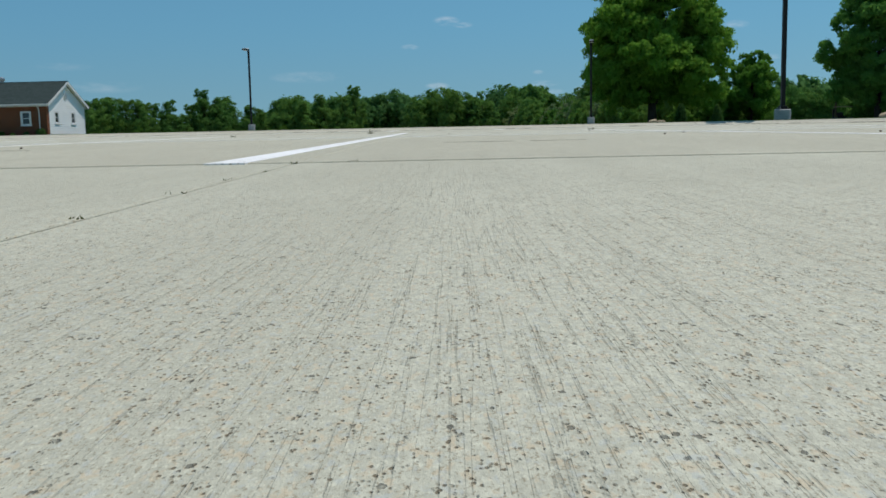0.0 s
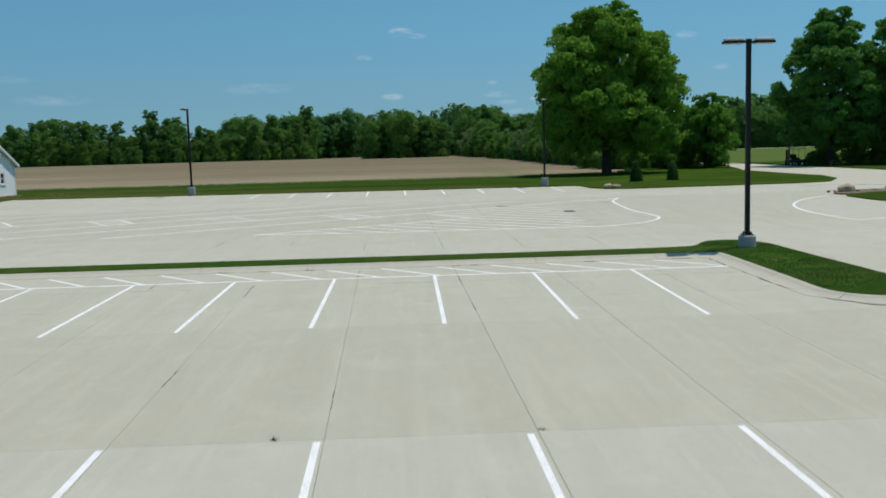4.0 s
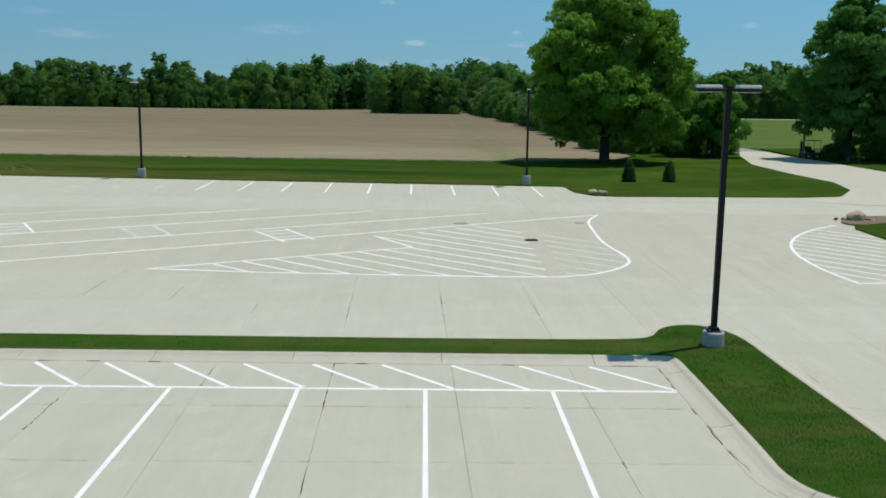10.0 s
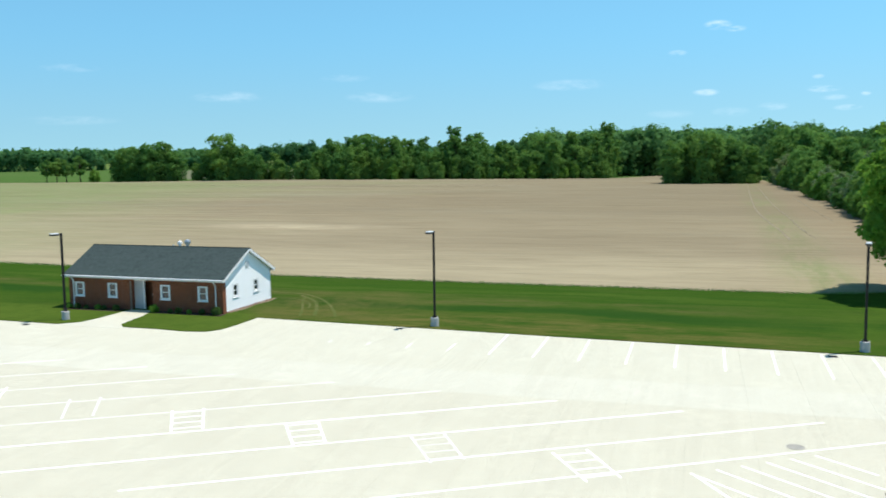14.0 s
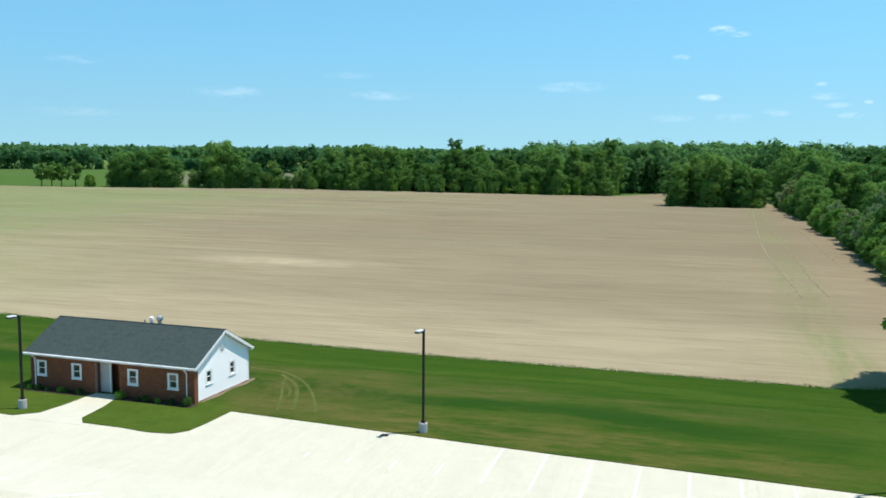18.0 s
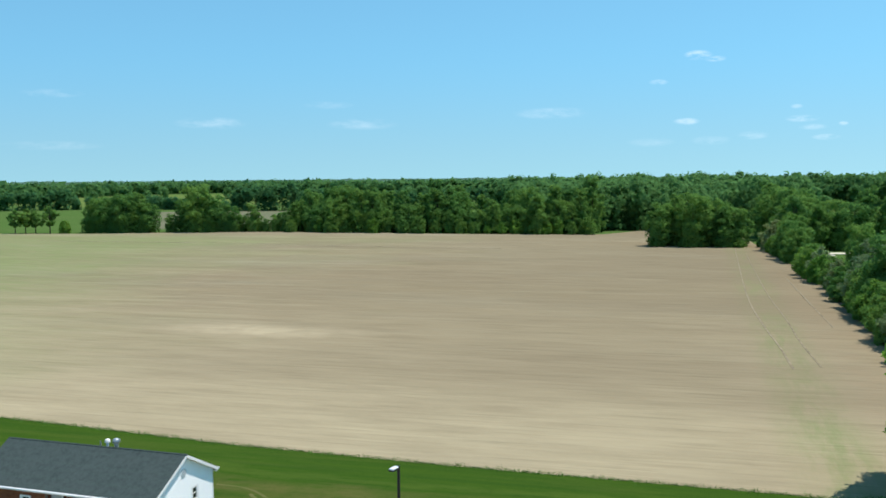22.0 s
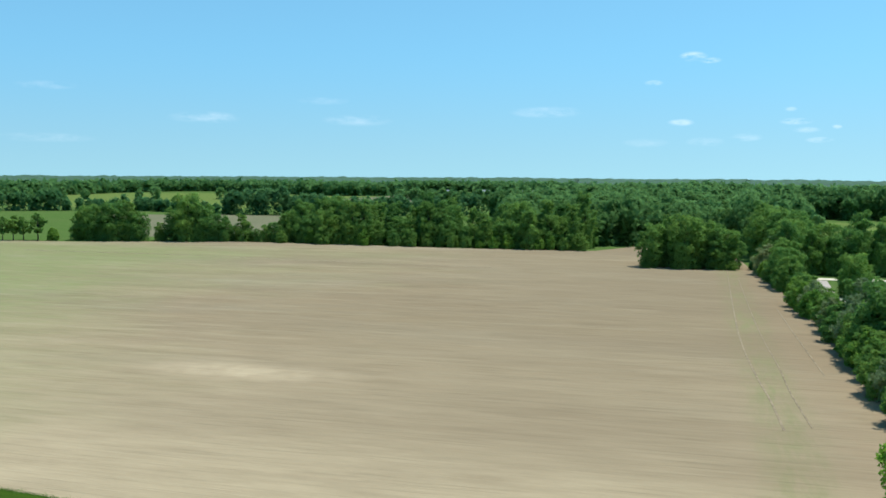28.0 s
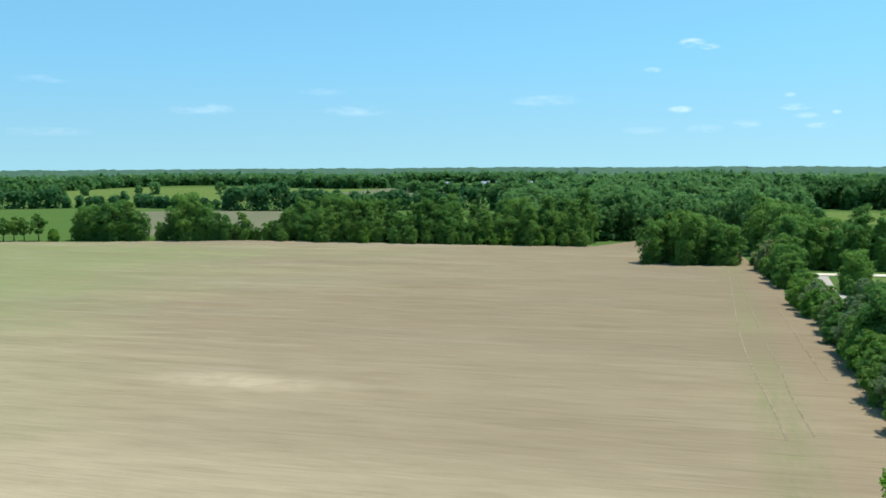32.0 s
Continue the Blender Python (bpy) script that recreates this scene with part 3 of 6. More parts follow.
def offset(points, d):
    """An outline moved outward by d, corner by corner."""
    n = len(points)
    area = sum(points[i][0] * points[(i + 1) % n][1] - points[(i + 1) % n][0] * points[i][1] for i in range(n))
    out = []
    for i in range(n):
        a, b, c = Vector(points[i - 1]), Vector(points[i]), Vector(points[(i + 1) % n])
        t = ((b - a).normalized() + (c - b).normalized()).normalized()
        nrm = Vector((t.y, -t.x)) * (1 if area > 0 else -1)
        out.append(tuple(b + nrm * d))
    return out


def dense(points, step, closed=True):
    out = []
    n = len(points)
    for i in range(n if closed else n - 1):
        a, b = Vector(points[i]), Vector(points[(i + 1) % n])
        k = max(1, int((b - a).length / step))
        out += [tuple(a.lerp(b, j / k)) for j in range(k)]
    if not closed:
        out.append(points[-1])
    return out


def plate(name, outline, lift, thick, material, parent=None, label="", ground=G):
    """A sheet of the ground with an edge: an outline laid on the land."""
    n = len(outline)
    if sum(outline[i][0] * outline[(i + 1) % n][1] - outline[(i + 1) % n][0] * outline[i][1] for i in range(n)) < 0:
        outline = outline[::-1]
    verts = [(x, y, ground(x, y) + lift) for x, y in outline] + [(x, y, ground(x, y) + lift - thick) for x, y in outline]
    faces = []
    for a, b, c in tessellate_polygon([[Vector((x, y, 0)) for x, y in outline]]):
        (ax, ay), (bx, by), (cx, cy) = outline[a], outline[b], outline[c]
        faces.append((a, b, c) if (bx - ax) * (cy - ay) - (by - ay) * (cx - ax) > 0 else (a, c, b))
    faces += [(n + i, n + (i + 1) % n, (i + 1) % n, i) for i in range(n)]
    return link_mesh(name, verts, faces, material, parent, label)


def inside(x, y, poly):
    hit, n = False, len(poly)
    for i in range(n):
        (x0, y0), (x1, y1) = poly[i], poly[(i + 1) % n]
        if (y0 > y) != (y1 > y) and x < (x1 - x0) * (y - y0) / (y1 - y0) + x0:
            hit = not hit
    return hit


# ---------------------------------------------------------------- the land
def land():
    xs = np.unique(np.r_[np.linspace(-4600, -400, 22), np.linspace(-400, 400, 41), np.linspace(400, 4600, 22)])
    ys = np.unique(np.r_[np.linspace(-2500, -60, 10), np.linspace(-60, 72, 14), np.linspace(72, 700, 30), np.linspace(700, 4800, 20)])
    verts = [(x, y, G(x, y) - 0.12) for y in ys for x in xs]
    n = len(xs)
    faces = [(j * n + i, j * n + i + 1, (j + 1) * n + i + 1, (j + 1) * n + i) for j in range(len(ys) - 1) for i in range(n - 1)]
    tagged(link_mesh("ground", verts, faces, FAR_GRASS), "flat green farmland reaching to the horizon", "ground", kind="structure")


land()

FIELD = [(-420, 116), (-80, 98.9), (-56, 96.6), (-38, 94.6), (-19, 93.6), (10, 92.9), (15, 94.6), (21.5, 96.9), (24.6, 103), (24.2, 112), (23.4, 130), (23.2, 160), (23.4, 190), (22.6, 222), (20.5, 270), (17.5, 306), (15.5, 345), (12, 420), (-18, 420), (-36, 384), (-90, 379), (-140, 383), (-190, 382), (-250, 360), (-300, 354), (-420, 345)]
SOIL = [(x + 1.6, y) if x > 11 and 108 < y < 350 else (x, y) for x, y in FIELD]
tagged(plate("stubble_field", dense(SOIL, 6), -0.10, 0.2, STUBBLE), "tan harvested crop field with faint rows and green shoots", "field", kind="structure")
LAWN_LINE = [(-90, 58), (-90, 99.6), (-80, 99.0), (-56, 96.7), (-38, 94.7), (-19, 93.7), (10, 93.0), (15, 94.7), (21.5, 97.0), (24.6, 103.1), (25, 116), (33, 118), (37.4, 111), (35.0, 101), (33.2, 94), (32.7, 84), (32.9, 76), (31.6, 70.6), (29.4, 66.9), (26.5, 66.1), (20, 65.7), (15.2, 65.4), (13.7, 65.8), (12.8, 67.4), (12.6, 70.7), (-7.7, 72.15), (-29.3, 74.0), (-29.45, 71.3), (-29.7, 69.6), (-30.4, 68.8), (-32.0, 68.6), (-34, 68.9), (-36.9, 69.0), (-37.6, 69.8), (-37.9, 72.5), (-38.6, 75.2), (-40.6, 75.2), (-40.7, 72.0), (-41.0, 70.0), (-42.2, 69.0), (-46, 69.2), (-60, 69.9), (-75, 70.6)]
tagged(plate("lawn", dense(LAWN_LINE, 3), 0.045, 0.25, LAWN), "mown green lawn round the car park with dry patches", "lawn", kind="structure")

EAST_LAWN = [(42.6, 100), (42.3, 92), (42.2, 86), (41.9, 80), (42.6, 76.0), (48, 72), (70, 65), (140, 60), (140, 130), (60, 128), (44, 122)]
tagged(plate("lawn_east", dense(EAST_LAWN, 4), 0.045, 0.25, LAWN), "shaded lawn under the eastern trees", "lawn", kind="structure")
PARK = [(36, 122), (60, 128), (150, 128), (210, 300), (160, 305), (80, 304), (40, 300), (30, 240), (28, 180), (30, 140)]
tagged(plate("park_meadow", dense(PARK, 8), -0.06, 0.2, PASTURE), "open light green meadow beyond the gate", "meadow", kind="structure")

# ---------------------------------------------------------------- the concrete car park
lot = thing("pavement", "pale broom-finished concrete car park with jointed slabs", "pavement", kind="structure")
SLAB_W = 2.74
ROWS = [-8.6, -2.6, 3.45, 5.9, 9.3, 12.5, 15.72, 22.72, 25.5, 28.3, 33.4, 37.4, 41.45, 45.6, 50.0, 54.2, 58.4, 62.6, 66.8, 74.6]
LEAN = -0.022


def slab_x(i, y):
    return -0.56 + i * SLAB_W + LEAN * y


def slab_mesh(y0, y1, material, g=0.0028):
    yc, e, t = (y0 + y1) / 2, 0.002, 0.16
    corners = [(0, y0, 1, 1), (1, y0, -1, 1), (1, y1, -1, -1), (0, y1, 1, -1)]
    rings = []
    for inset, dz in ((g, -t), (g, -e), (g + e, 0.0)):
        rings.append([(slab_x(i, y) - slab_x(0, yc) + sx * inset, y - yc + sy * inset, 0.0115 * (y - yc) + dz) for i, y, sx, sy in corners])
    verts = [v for r in rings for v in r]
    faces = [(4 * k + a, 4 * k + (a + 1) % 4, 4 * k + 4 + (a + 1) % 4, 4 * k + 4 + a) for k in range(2) for a in range(4)] + [(8, 9, 10, 11)]
    me = bpy.data.meshes.new("slab")
    me.from_pydata(verts, [], faces)
    me.materials.append(material)
    me.update()
    return me


def slabs():
    rest = {}
    for r, (y0, y1) in enumerate(zip(ROWS, ROWS[1:])):
        material = {2: CONCRETE_WARM, 3: CONCRETE_WARM, 4: CONCRETE_PALE, 5: CONCRETE_PALE, 6: CONCRETE_WARM, 7: CONCRETE, 8: CONCRETE, 1: CONCRETE}.get(r, CONCRETE_WARM if r in (12, 13, 14, 15) else CONCRETE_PALE if r % 3 == 1 else CONCRETE)
        me = slab_mesh(y0, y1, material, 0.0047 if r == 1 else 0.0016 if r > 9 else 0.0026)
        yc = (y0 + y1) / 2
        for i in range(-25, 20):
            x = slab_x(i, yc)
            if -6 <= i <= 4 and r >= 1 or r >= 12 and -9 <= i <= 5:
                ob = new("slab", me)
                ob.parent = lot
                ob.location = (x, yc, G(x, yc) - (0.0022 if r == 1 else 0.0))
            else:
                rest.setdefault(material.name, []).append((me, x, yc))
    for name, group in rest.items():
        verts, faces = [], []
        for me, x, yc in group:
            k, z = len(verts), G(x, yc)
            verts += [(v.co.x + x, v.co.y + yc, v.co.z + z) for v in me.vertices]
            faces += [tuple(k + j for j in p.vertices) for p in me.polygons]
        tagged(link_mesh("outer_slabs", verts, faces, bpy.data.materials[name], lot), kind="stuff")
    # packed dirt in the joints
    bed = [(-72, -9), (53, -9), (53, 75), (-72, 75)]
    plate("joint_bed", dense(bed, 9), -0.0075, 0.1, JOINT, lot, "dark dirt in the slab joints")


def stroke(name, a, b, width=0.105, material=None, lift=0.0015):
    a, b = Vector(a), Vector(b)
    d = (b - a).normalized()
    n = Vector((-d.y, d.x)) * width / 2
    pts = [a - n, b - n, b + n, a + n]
    verts = [(p.x, p.y, G(p.x, p.y) + lift) for p in pts] + [(p.x, p.y, G(p.x, p.y) - 0.002) for p in pts]
    faces = [(0, 1, 2, 3), (4, 5, 1, 0), (5, 6, 2, 1), (6, 7, 3, 2), (7, 4, 0, 3)]
    return link_mesh(name, verts, faces, material or PAINT, lot)


def band(name, points, width, material=None, lift=0.0015):
    """One painted line along several points."""
    left, right = [], []
    for i, p in enumerate(points):
        a, b = Vector(points[max(i - 1, 0)]), Vector(points[min(i + 1, len(points) - 1)])
        d = (b - a).normalized()
        n = Vector((-d.y, d.x)) * width / 2
        left.append(Vector(p) + n)
        right.append(Vector(p) - n)
    verts = [(p.x, p.y, G(p.x, p.y) + lift) for p in left + right]
    k = len(points)
    faces = [(k + i, k + i + 1, i + 1, i) for i in range(k - 1)]
    verts += [(x, y, z - 0.006) for x, y, z in verts]
    faces += [(2 * k + i, 2 * k + i + 1, i + 1, i)[::-1] for i in range(k - 1)] + [(3 * k + i, 3 * k + i + 1, k + i + 1, k + i) for i in range(k - 1)]
    return link_mesh(name, verts, faces, material or PAINT, lot)


def chords(outline, direction, start, gap, count):
    """The cuts of parallel lines with an outline."""
    d = Vector(direction).normalized()
    n = Vector((-d.y, d.x))
    out = []
    for k in range(count):
        o = Vector(start) + n * gap * k
        cuts = []
        for i in range(len(outline)):
            p, q = Vector(outline[i]) - o, Vector(outline[(i + 1) % len(outline)]) - o
            sp, sq = p.dot(n), q.dot(n)
            if (sp > 0) != (sq > 0):
                cuts.append((p + (q - p) * sp / (sp - sq)).dot(d))
        cuts.sort()
        out += [(o + d * a, o + d * b) for a, b in zip(cuts[::2], cuts[1::2]) if b - a > 0.3]
    return out


def stubble_rows():
    """Low ragged ridges of stubble along the drill's way, all over the field."""
    rng = random.Random(44)
    d = Vector((1.0, -0.042)).normalized()
    n = Vector((-d.y, d.x))
    verts, faces = [], []
    gap = 0.42
    for a, b in chords(SOIL, d, (0, 80), gap, 810):
        length = (b - a).length
        steps = max(2, min(90, int(length / 4)))
        base = len(verts)
        half = gap * rng.uniform(0.44, 0.5)
        for k in range(steps + 1):
            p = a + d * (length * k / steps)
            z, top = G(p.x, p.y) - 0.104, rng.uniform(0.075, 0.1)
            side = rng.uniform(-0.06, 0.06)
            for o, h in ((-half, 0.0), (side, top), (half, 0.0)):
                q = p + n * o
                verts.append((q.x, q.y, z + h))
        for k in range(steps):
            i = base + 3 * k
            faces += [(i, i + 3, i + 4, i + 1), (i + 1, i + 4, i + 5, i + 2)]
    tagged(link_mesh("stubble_rows", verts, faces, STUBBLE), "low ragged rows of crop stubble across the field", "stubble", kind="stuff")


def markings():
    # the double row near the start, nose to nose
    for i in range(-11, 5):
        x = -0.797 + 2.715 * i
        stroke("stall_line", (x, 3.42), (x - 0.195, 15.62), 0.094)
    stroke("stall_line", (-31, 9.62), (-0.95, 9.32), 0.10)
    stroke("stall_line", (-0.85, 9.32), (12.5, 9.25), 0.10)
    # the single row along the planted strip, with its striped buffer
    for i in range(-10, 4):
        x = -1.82 + 2.735 * i
        stroke("stall_line", (x, 22.8), (x - 0.02, 29.38), 0.095)
    stroke("buffer_line", (-34, 29.6), (9.05, 29.38), 0.11)
    for i in range(-18, 6):
        x = -0.6 + 1.61 * i
        stroke("buffer_stripe", (x, 31.14), (x + 1.66, 29.42), 0.10)
    # long slanting bays
    for k in range(9):
        a, b = (-12.6 - 5.87 * k, 42.7 + 0.36 * k), (12.5 - 5.86 * k, (57.4 if k == 0 else 57.05 + 0.36 * k))
        stroke("bay_line", a, b, 0.12, PAINT if k < 4 else PAINT_FADED)
    for k in range(7):
        sx, sy = -6.08 * k, 0.5 * k
        p, q, r, s = (-4.0 + sx, 50.85 + sy), (-2.25 + sx, 48.05 + sy), (-1.1 + sx, 48.75 + sy), (-2.75 + sx, 51.55 + sy)
        m = PAINT_FADED if k in (1, 4) else PAINT
        stroke("access_mark", p, q, 0.11, m)
        stroke("access_mark", s, r, 0.11, m)
        if k != 4:
            for f in (0.12, 0.37, 0.63, 0.88):
                stroke("access_mark", Vector(p).lerp(Vector(q), f), Vector(s).lerp(Vector(r), f), 0.09, PAINT_FADED if k == 1 else PAINT)
    # the painted island with a bowed end
    bow = rounded([(8.3, 41.5), (9.6, 42.0), (10.9, 43.4), (11.5, 45.0), (11.05, 48.6), (11.25, 52.0), (11.5, 55.2), (12.45, 57.4)], 2, False)
    outline = [(-6.15, 42.2), *[(x, 41.72 - 0.02 * (x + 6)) for x in (-2, 2, 6)], *bow, (1.35, 49.85), (3.05, 47.1)]
    band("island_line", [(-6.15, 42.2), (-2, 41.75), (2, 41.55), (6, 41.42), *bow], 0.13)
    stroke("island_line", (-6.15, 42.2), (3.05, 47.1), 0.12)
    stroke("island_line", (3.05, 47.1), (1.35, 49.85), 0.12)
    for n, (a, b) in enumerate(chords(outline, (0.76, -0.65), (-4.0, 43.1), 1.07, 14)):
        d = (b - a).normalized()
        if b.x > 8.3 and a.x < 7.2:
            cut = a + d * ((7.9 - a.x) / d.x)
            stroke("island_stripe", a, cut, 0.105)
            stroke("island_stripe", cut + d * 0.9, b, 0.10, PAINT_FADED)
        else:
            stroke("island_stripe", a, b, 0.105, PAINT_FADED if a.x > 6 else PAINT)
    # the smaller one by the eastern bed
    bow = rounded([(23.6, 54.6), (21.6, 52.9), (19.8, 50.4), (18.5, 47.2), (18.1, 43.6), (18.4, 40.9)], 2, False)
    band("island_line", bow, 0.13)
    stroke("island_line", (18.4, 40.9), (27, 42.2), 0.12)
    outline = [*bow, (27, 42.2), (24.3, 45.5), (23.9, 53.2)]
    for a, b in chords(outline, (0.66, -0.75), (18.6, 42.5), 0.95, 11):
        stroke("island_stripe", a, b, 0.10)
    stroke("stall_line", (18.7, 38.45), (26.5, 37.6), 0.11)
    # the row along the far lawn
    for i in range(13):
        x = -21.1 + 2.63 * i
        top = 73.15 - 0.083 * (x + 21.1)
        stroke("stall_line", (x, top - 0.15), (x + 0.08, top - 5.6), 0.11, PAINT if i > 3 else PAINT_FADED)


# ---------------------------------------------------------------- kerbed planted strip
STRIP = [(-60, 33.75), (-60, 32.35), (-30, 32.15), (-9, 31.95), (4, 31.85), (8.4, 31.82), (9.45, 31.83), (9.68, 31.65), (9.7, 30.6), (9.72, 28), (9.73, 26), (9.7, 24.7), (10.15, 23.95), (11.0, 23.6), (11.8, 23.9), (12.2, 24.7), (12.1, 28), (11.93, 31), (11.9, 33.0), (11.75, 34.0), (11.2, 34.75), (10.4, 34.75), (9.85, 34.25), (9.6, 33.6), (9.0, 33.2), (4, 33.15), (-9, 33.3), (-30, 33.55)]


def planted_strip():
    inner = rounded(STRIP, 2)
    strip = thing("kerbed_strip", "kerbed grass strip with a rounded end between parking rows", "kerb", kind="structure")
    bm = bmesh.new()
    top = [bm.verts.new((x, y, G(x, y) + 0.095)) for x, y in inner]
    f = bm.faces.new(top)
    bmesh.ops.triangulate(bm, faces=[f])
    bmesh.ops.recalc_face_normals(bm, faces=bm.faces[:])
    ob = part("strip_turf", bm, STRIP_TURF, strip, "mown green turf")
    if ob.data.polygons[0].normal.z < 0:
        ob.data.flip_normals()
    # rolled kerb sections with joints, wide gutter on the southern and western sides
    line = dense(inner, 0.6)
    n = len(line)
    wide = []
    for x, y in line:
        south = min(max((32.75 - y) / 0.6, 0), 1) if x < 9.3 else min(max((10.6 - x) / 1.0, 0), 1) if y < 31.6 else 0.0
        front = min(max((24.6 - y) / 0.8, 0), 1)
        east = min(max((x - 11.2) / 0.5, 0), 1)
        wide.append(0.3 + 0.34 * max(south, front, east * 0.7))
    ring = offset(line, 1.0)
    sections, start, run = [], 0, 0.0
    for i in range(n):
        run += (Vector(line[(i + 1) % n]) - Vector(line[i])).length
        if run > 3.0 or i == n - 1:
            sections.append((start, i + 1))
            start, run = i + 1, 0.0
    for s, e in sections:
        verts, faces = [], []
        ids = list(range(s, e + 1))
        for j, i in enumerate(ids):
            p, q = Vector(line[i % n]), Vector(ring[i % n])
            w = wide[i % n]
            d = q - p
            nudge = (Vector(line[(i + 1) % n]) - p).normalized() * (0.006 if j == 0 else -0.006 if j == len(ids) - 1 else 0)
            for f, z in ((-0.02, -0.02), (0.0, 0.088), (0.12, 0.096), (0.22, 0.088), (0.36, 0.05), (0.55, 0.026), (1.0, 0.006), (1.0, -0.05)):
                k = p + d * f * w + nudge
                verts.append((k.x, k.y, G(k.x, k.y) + z))
        m = 8
        for j in range(len(ids) - 1):
            for a in range(m - 1):
                faces.append((j * m + a, j * m + a + 1, (j + 1) * m + a + 1, (j + 1) * m + a))
        faces += [tuple(range(m))[::-1], tuple((len(ids) - 1) * m + a for a in range(m))]
        ob = link_mesh("kerb_section", verts, faces, KERB, strip)
        bm = bmesh.new()
        bm.from_mesh(ob.data)
        bmesh.ops.recalc_face_normals(bm, faces=bm.faces[:])
        bm.to_mesh(ob.data)
        bm.free()
    return inner


def blades(name, spots, height, material, label, lean=0.35, width=0.012, seed=1):
    """Grass as single blades on the given spots (x, y, z)."""
    rng = np.random.default_rng(seed)
    p = np.array(spots, float)
    n = len(p)
    a = rng.uniform(0, math.tau, n)
    h = height * rng.uniform(0.5, 1.25, n)
    side = np.stack([np.cos(a), np.sin(a), 0 * a], 1) * width * rng.uniform(0.6, 1.5, (n, 1))
    tip = np.stack([rng.normal(0, lean, n) * h, rng.normal(0, lean, n) * h, h], 1)
    verts = np.concatenate([p - side, p + side, p + tip], 1).reshape(-1, 3)
    ob = tri_mesh(name, verts, material)
    return tagged(ob, label, "grass", kind="stuff")


def tri_mesh(name, verts, material, parent=None):
    """Loose triangles from rows of three corners."""
    n = len(verts) // 3
    me = bpy.data.meshes.new(name)
    me.vertices.add(3 * n)
    me.vertices.foreach_set("co", np.asarray(verts, np.float32).ravel())
    me.loops.add(3 * n)
    me.loops.foreach_set("vertex_index", np.arange(3 * n, dtype=np.int32))
    me.polygons.add(n)
    me.polygons.foreach_set("loop_start", np.arange(0, 3 * n, 3, dtype=np.int32))
    me.polygons.foreach_set("loop_total", np.full(n, 3, np.int32))
    me.materials.append(material)
    me.update(calc_edges=True)
    ob = new(name, me)
    ob.parent = parent
    return ob


def strip_grass(outline):
    """Short turf with taller tufts, thin where it has dried out."""
    rng = np.random.default_rng(4)
    short, tall = [], []
    for x0, x1, y0, y1, density in ((-14, 9.4, 31.8, 33.5, 900), (9.4, 12.3, 23.5, 34.9, 1900)):
        n = int((x1 - x0) * (y1 - y0) * density)
        for x, y, u in zip(rng.uniform(x0, x1, n), rng.uniform(y0, y1, n), rng.random(n)):
            if not inside(x, y, outline):
                continue
            k = noise.noise(Vector((x * 0.9, y * 0.9, 5))) + 0.6 * noise.noise(Vector((x * 3.1, y * 3.1, 2)))
            dried = math.hypot((x - 10.75) / 0.5, (y - 30.2) / 1.1) < 1 and noise.noise(Vector((x * 5, y * 5, 1))) > -0.1
            if dried or k < -0.55:
                continue
            (tall if k > 0.22 and u < 0.5 else short).append((x, y, G(x, y) + 0.088))
    blades("strip_grass", short, 0.022, BLADE, "short green grass blades on the kerbed strip", width=0.007)
    blades("strip_grass", tall, 0.03, BLADE_DARK, "taller grass tufts on the kerbed strip", width=0.008, seed=2)


# ---------------------------------------------------------------- trees
def leaf_tris(points, out, size, rng, per=2, loose=0.55):
    """Two leaf-clump triangles at every point, roughly facing outward."""
    n = len(points)
    tris = []
    for _ in range(per):
        nrm = out + rng.normal(0, loose, (n, 3))
        nrm /= np.linalg.norm(nrm, axis=1, keepdims=True) + 1e-9
        ref = rng.normal(0, 1, (n, 3))
        u = np.cross(nrm, ref)
        u /= np.linalg.norm(u, axis=1, keepdims=True) + 1e-9
        v = np.cross(nrm, u)
        s = size * rng.uniform(0.55, 1.3, (n, 1))
        c = points + rng.normal(0, 0.3, (n, 3)) * size
        tris.append(np.stack([c - u * s * 0.62 - v * s * 0.35, c + u * s * 0.62 - v * s * 0.35 + nrm * s * 0.15, c + v * s * 0.85 - nrm * s * 0.2], 1))
    return np.concatenate(tris).reshape(-1, 3)


def crown_points(lobes, count, rng, sprays=22, upward=0.35, puff=(0.2, 0.46)):
    """Leaf points on many small sprays over the lobes of a crown: dense on top of each spray, open below it."""
    centre = np.array([c for c, _ in lobes])
    reach = np.array([r for _, r in lobes])
    axis = centre.mean(0)
    n = len(lobes) * sprays
    of = np.repeat(np.arange(len(lobes)), sprays)
    out = centre[of] - axis
    out /= np.linalg.norm(out, axis=1, keepdims=True) + 1e-6
    d = rng.normal(0, 1, (n, 3)) + 0.5 * out + [0, 0, 0.25]
    d /= np.linalg.norm(d, axis=1, keepdims=True)
    tip = centre[of] + d * reach[of] * rng.uniform(0.72, 1.12, (n, 1))
    size = reach[of].mean(1) * rng.uniform(*puff, n)
    size[-sprays:] *= 0.8
    pick = rng.choice(n, count, p=size**1.7 / (size**1.7).sum())
    e = rng.normal(0, 1, (count, 3)) + [0, 0, upward]
    e /= np.linalg.norm(e, axis=1, keepdims=True)
    p = tip[pick] + e * size[pick, None] * [1.15, 1.15, 0.72] * (0.5 + 0.6 * rng.random((count, 1)) ** 0.6)
    face = 0.75 * e + 0.45 * d[pick] + [0, 0, 0.15]
    return p, face / np.linalg.norm(face, axis=1, keepdims=True)


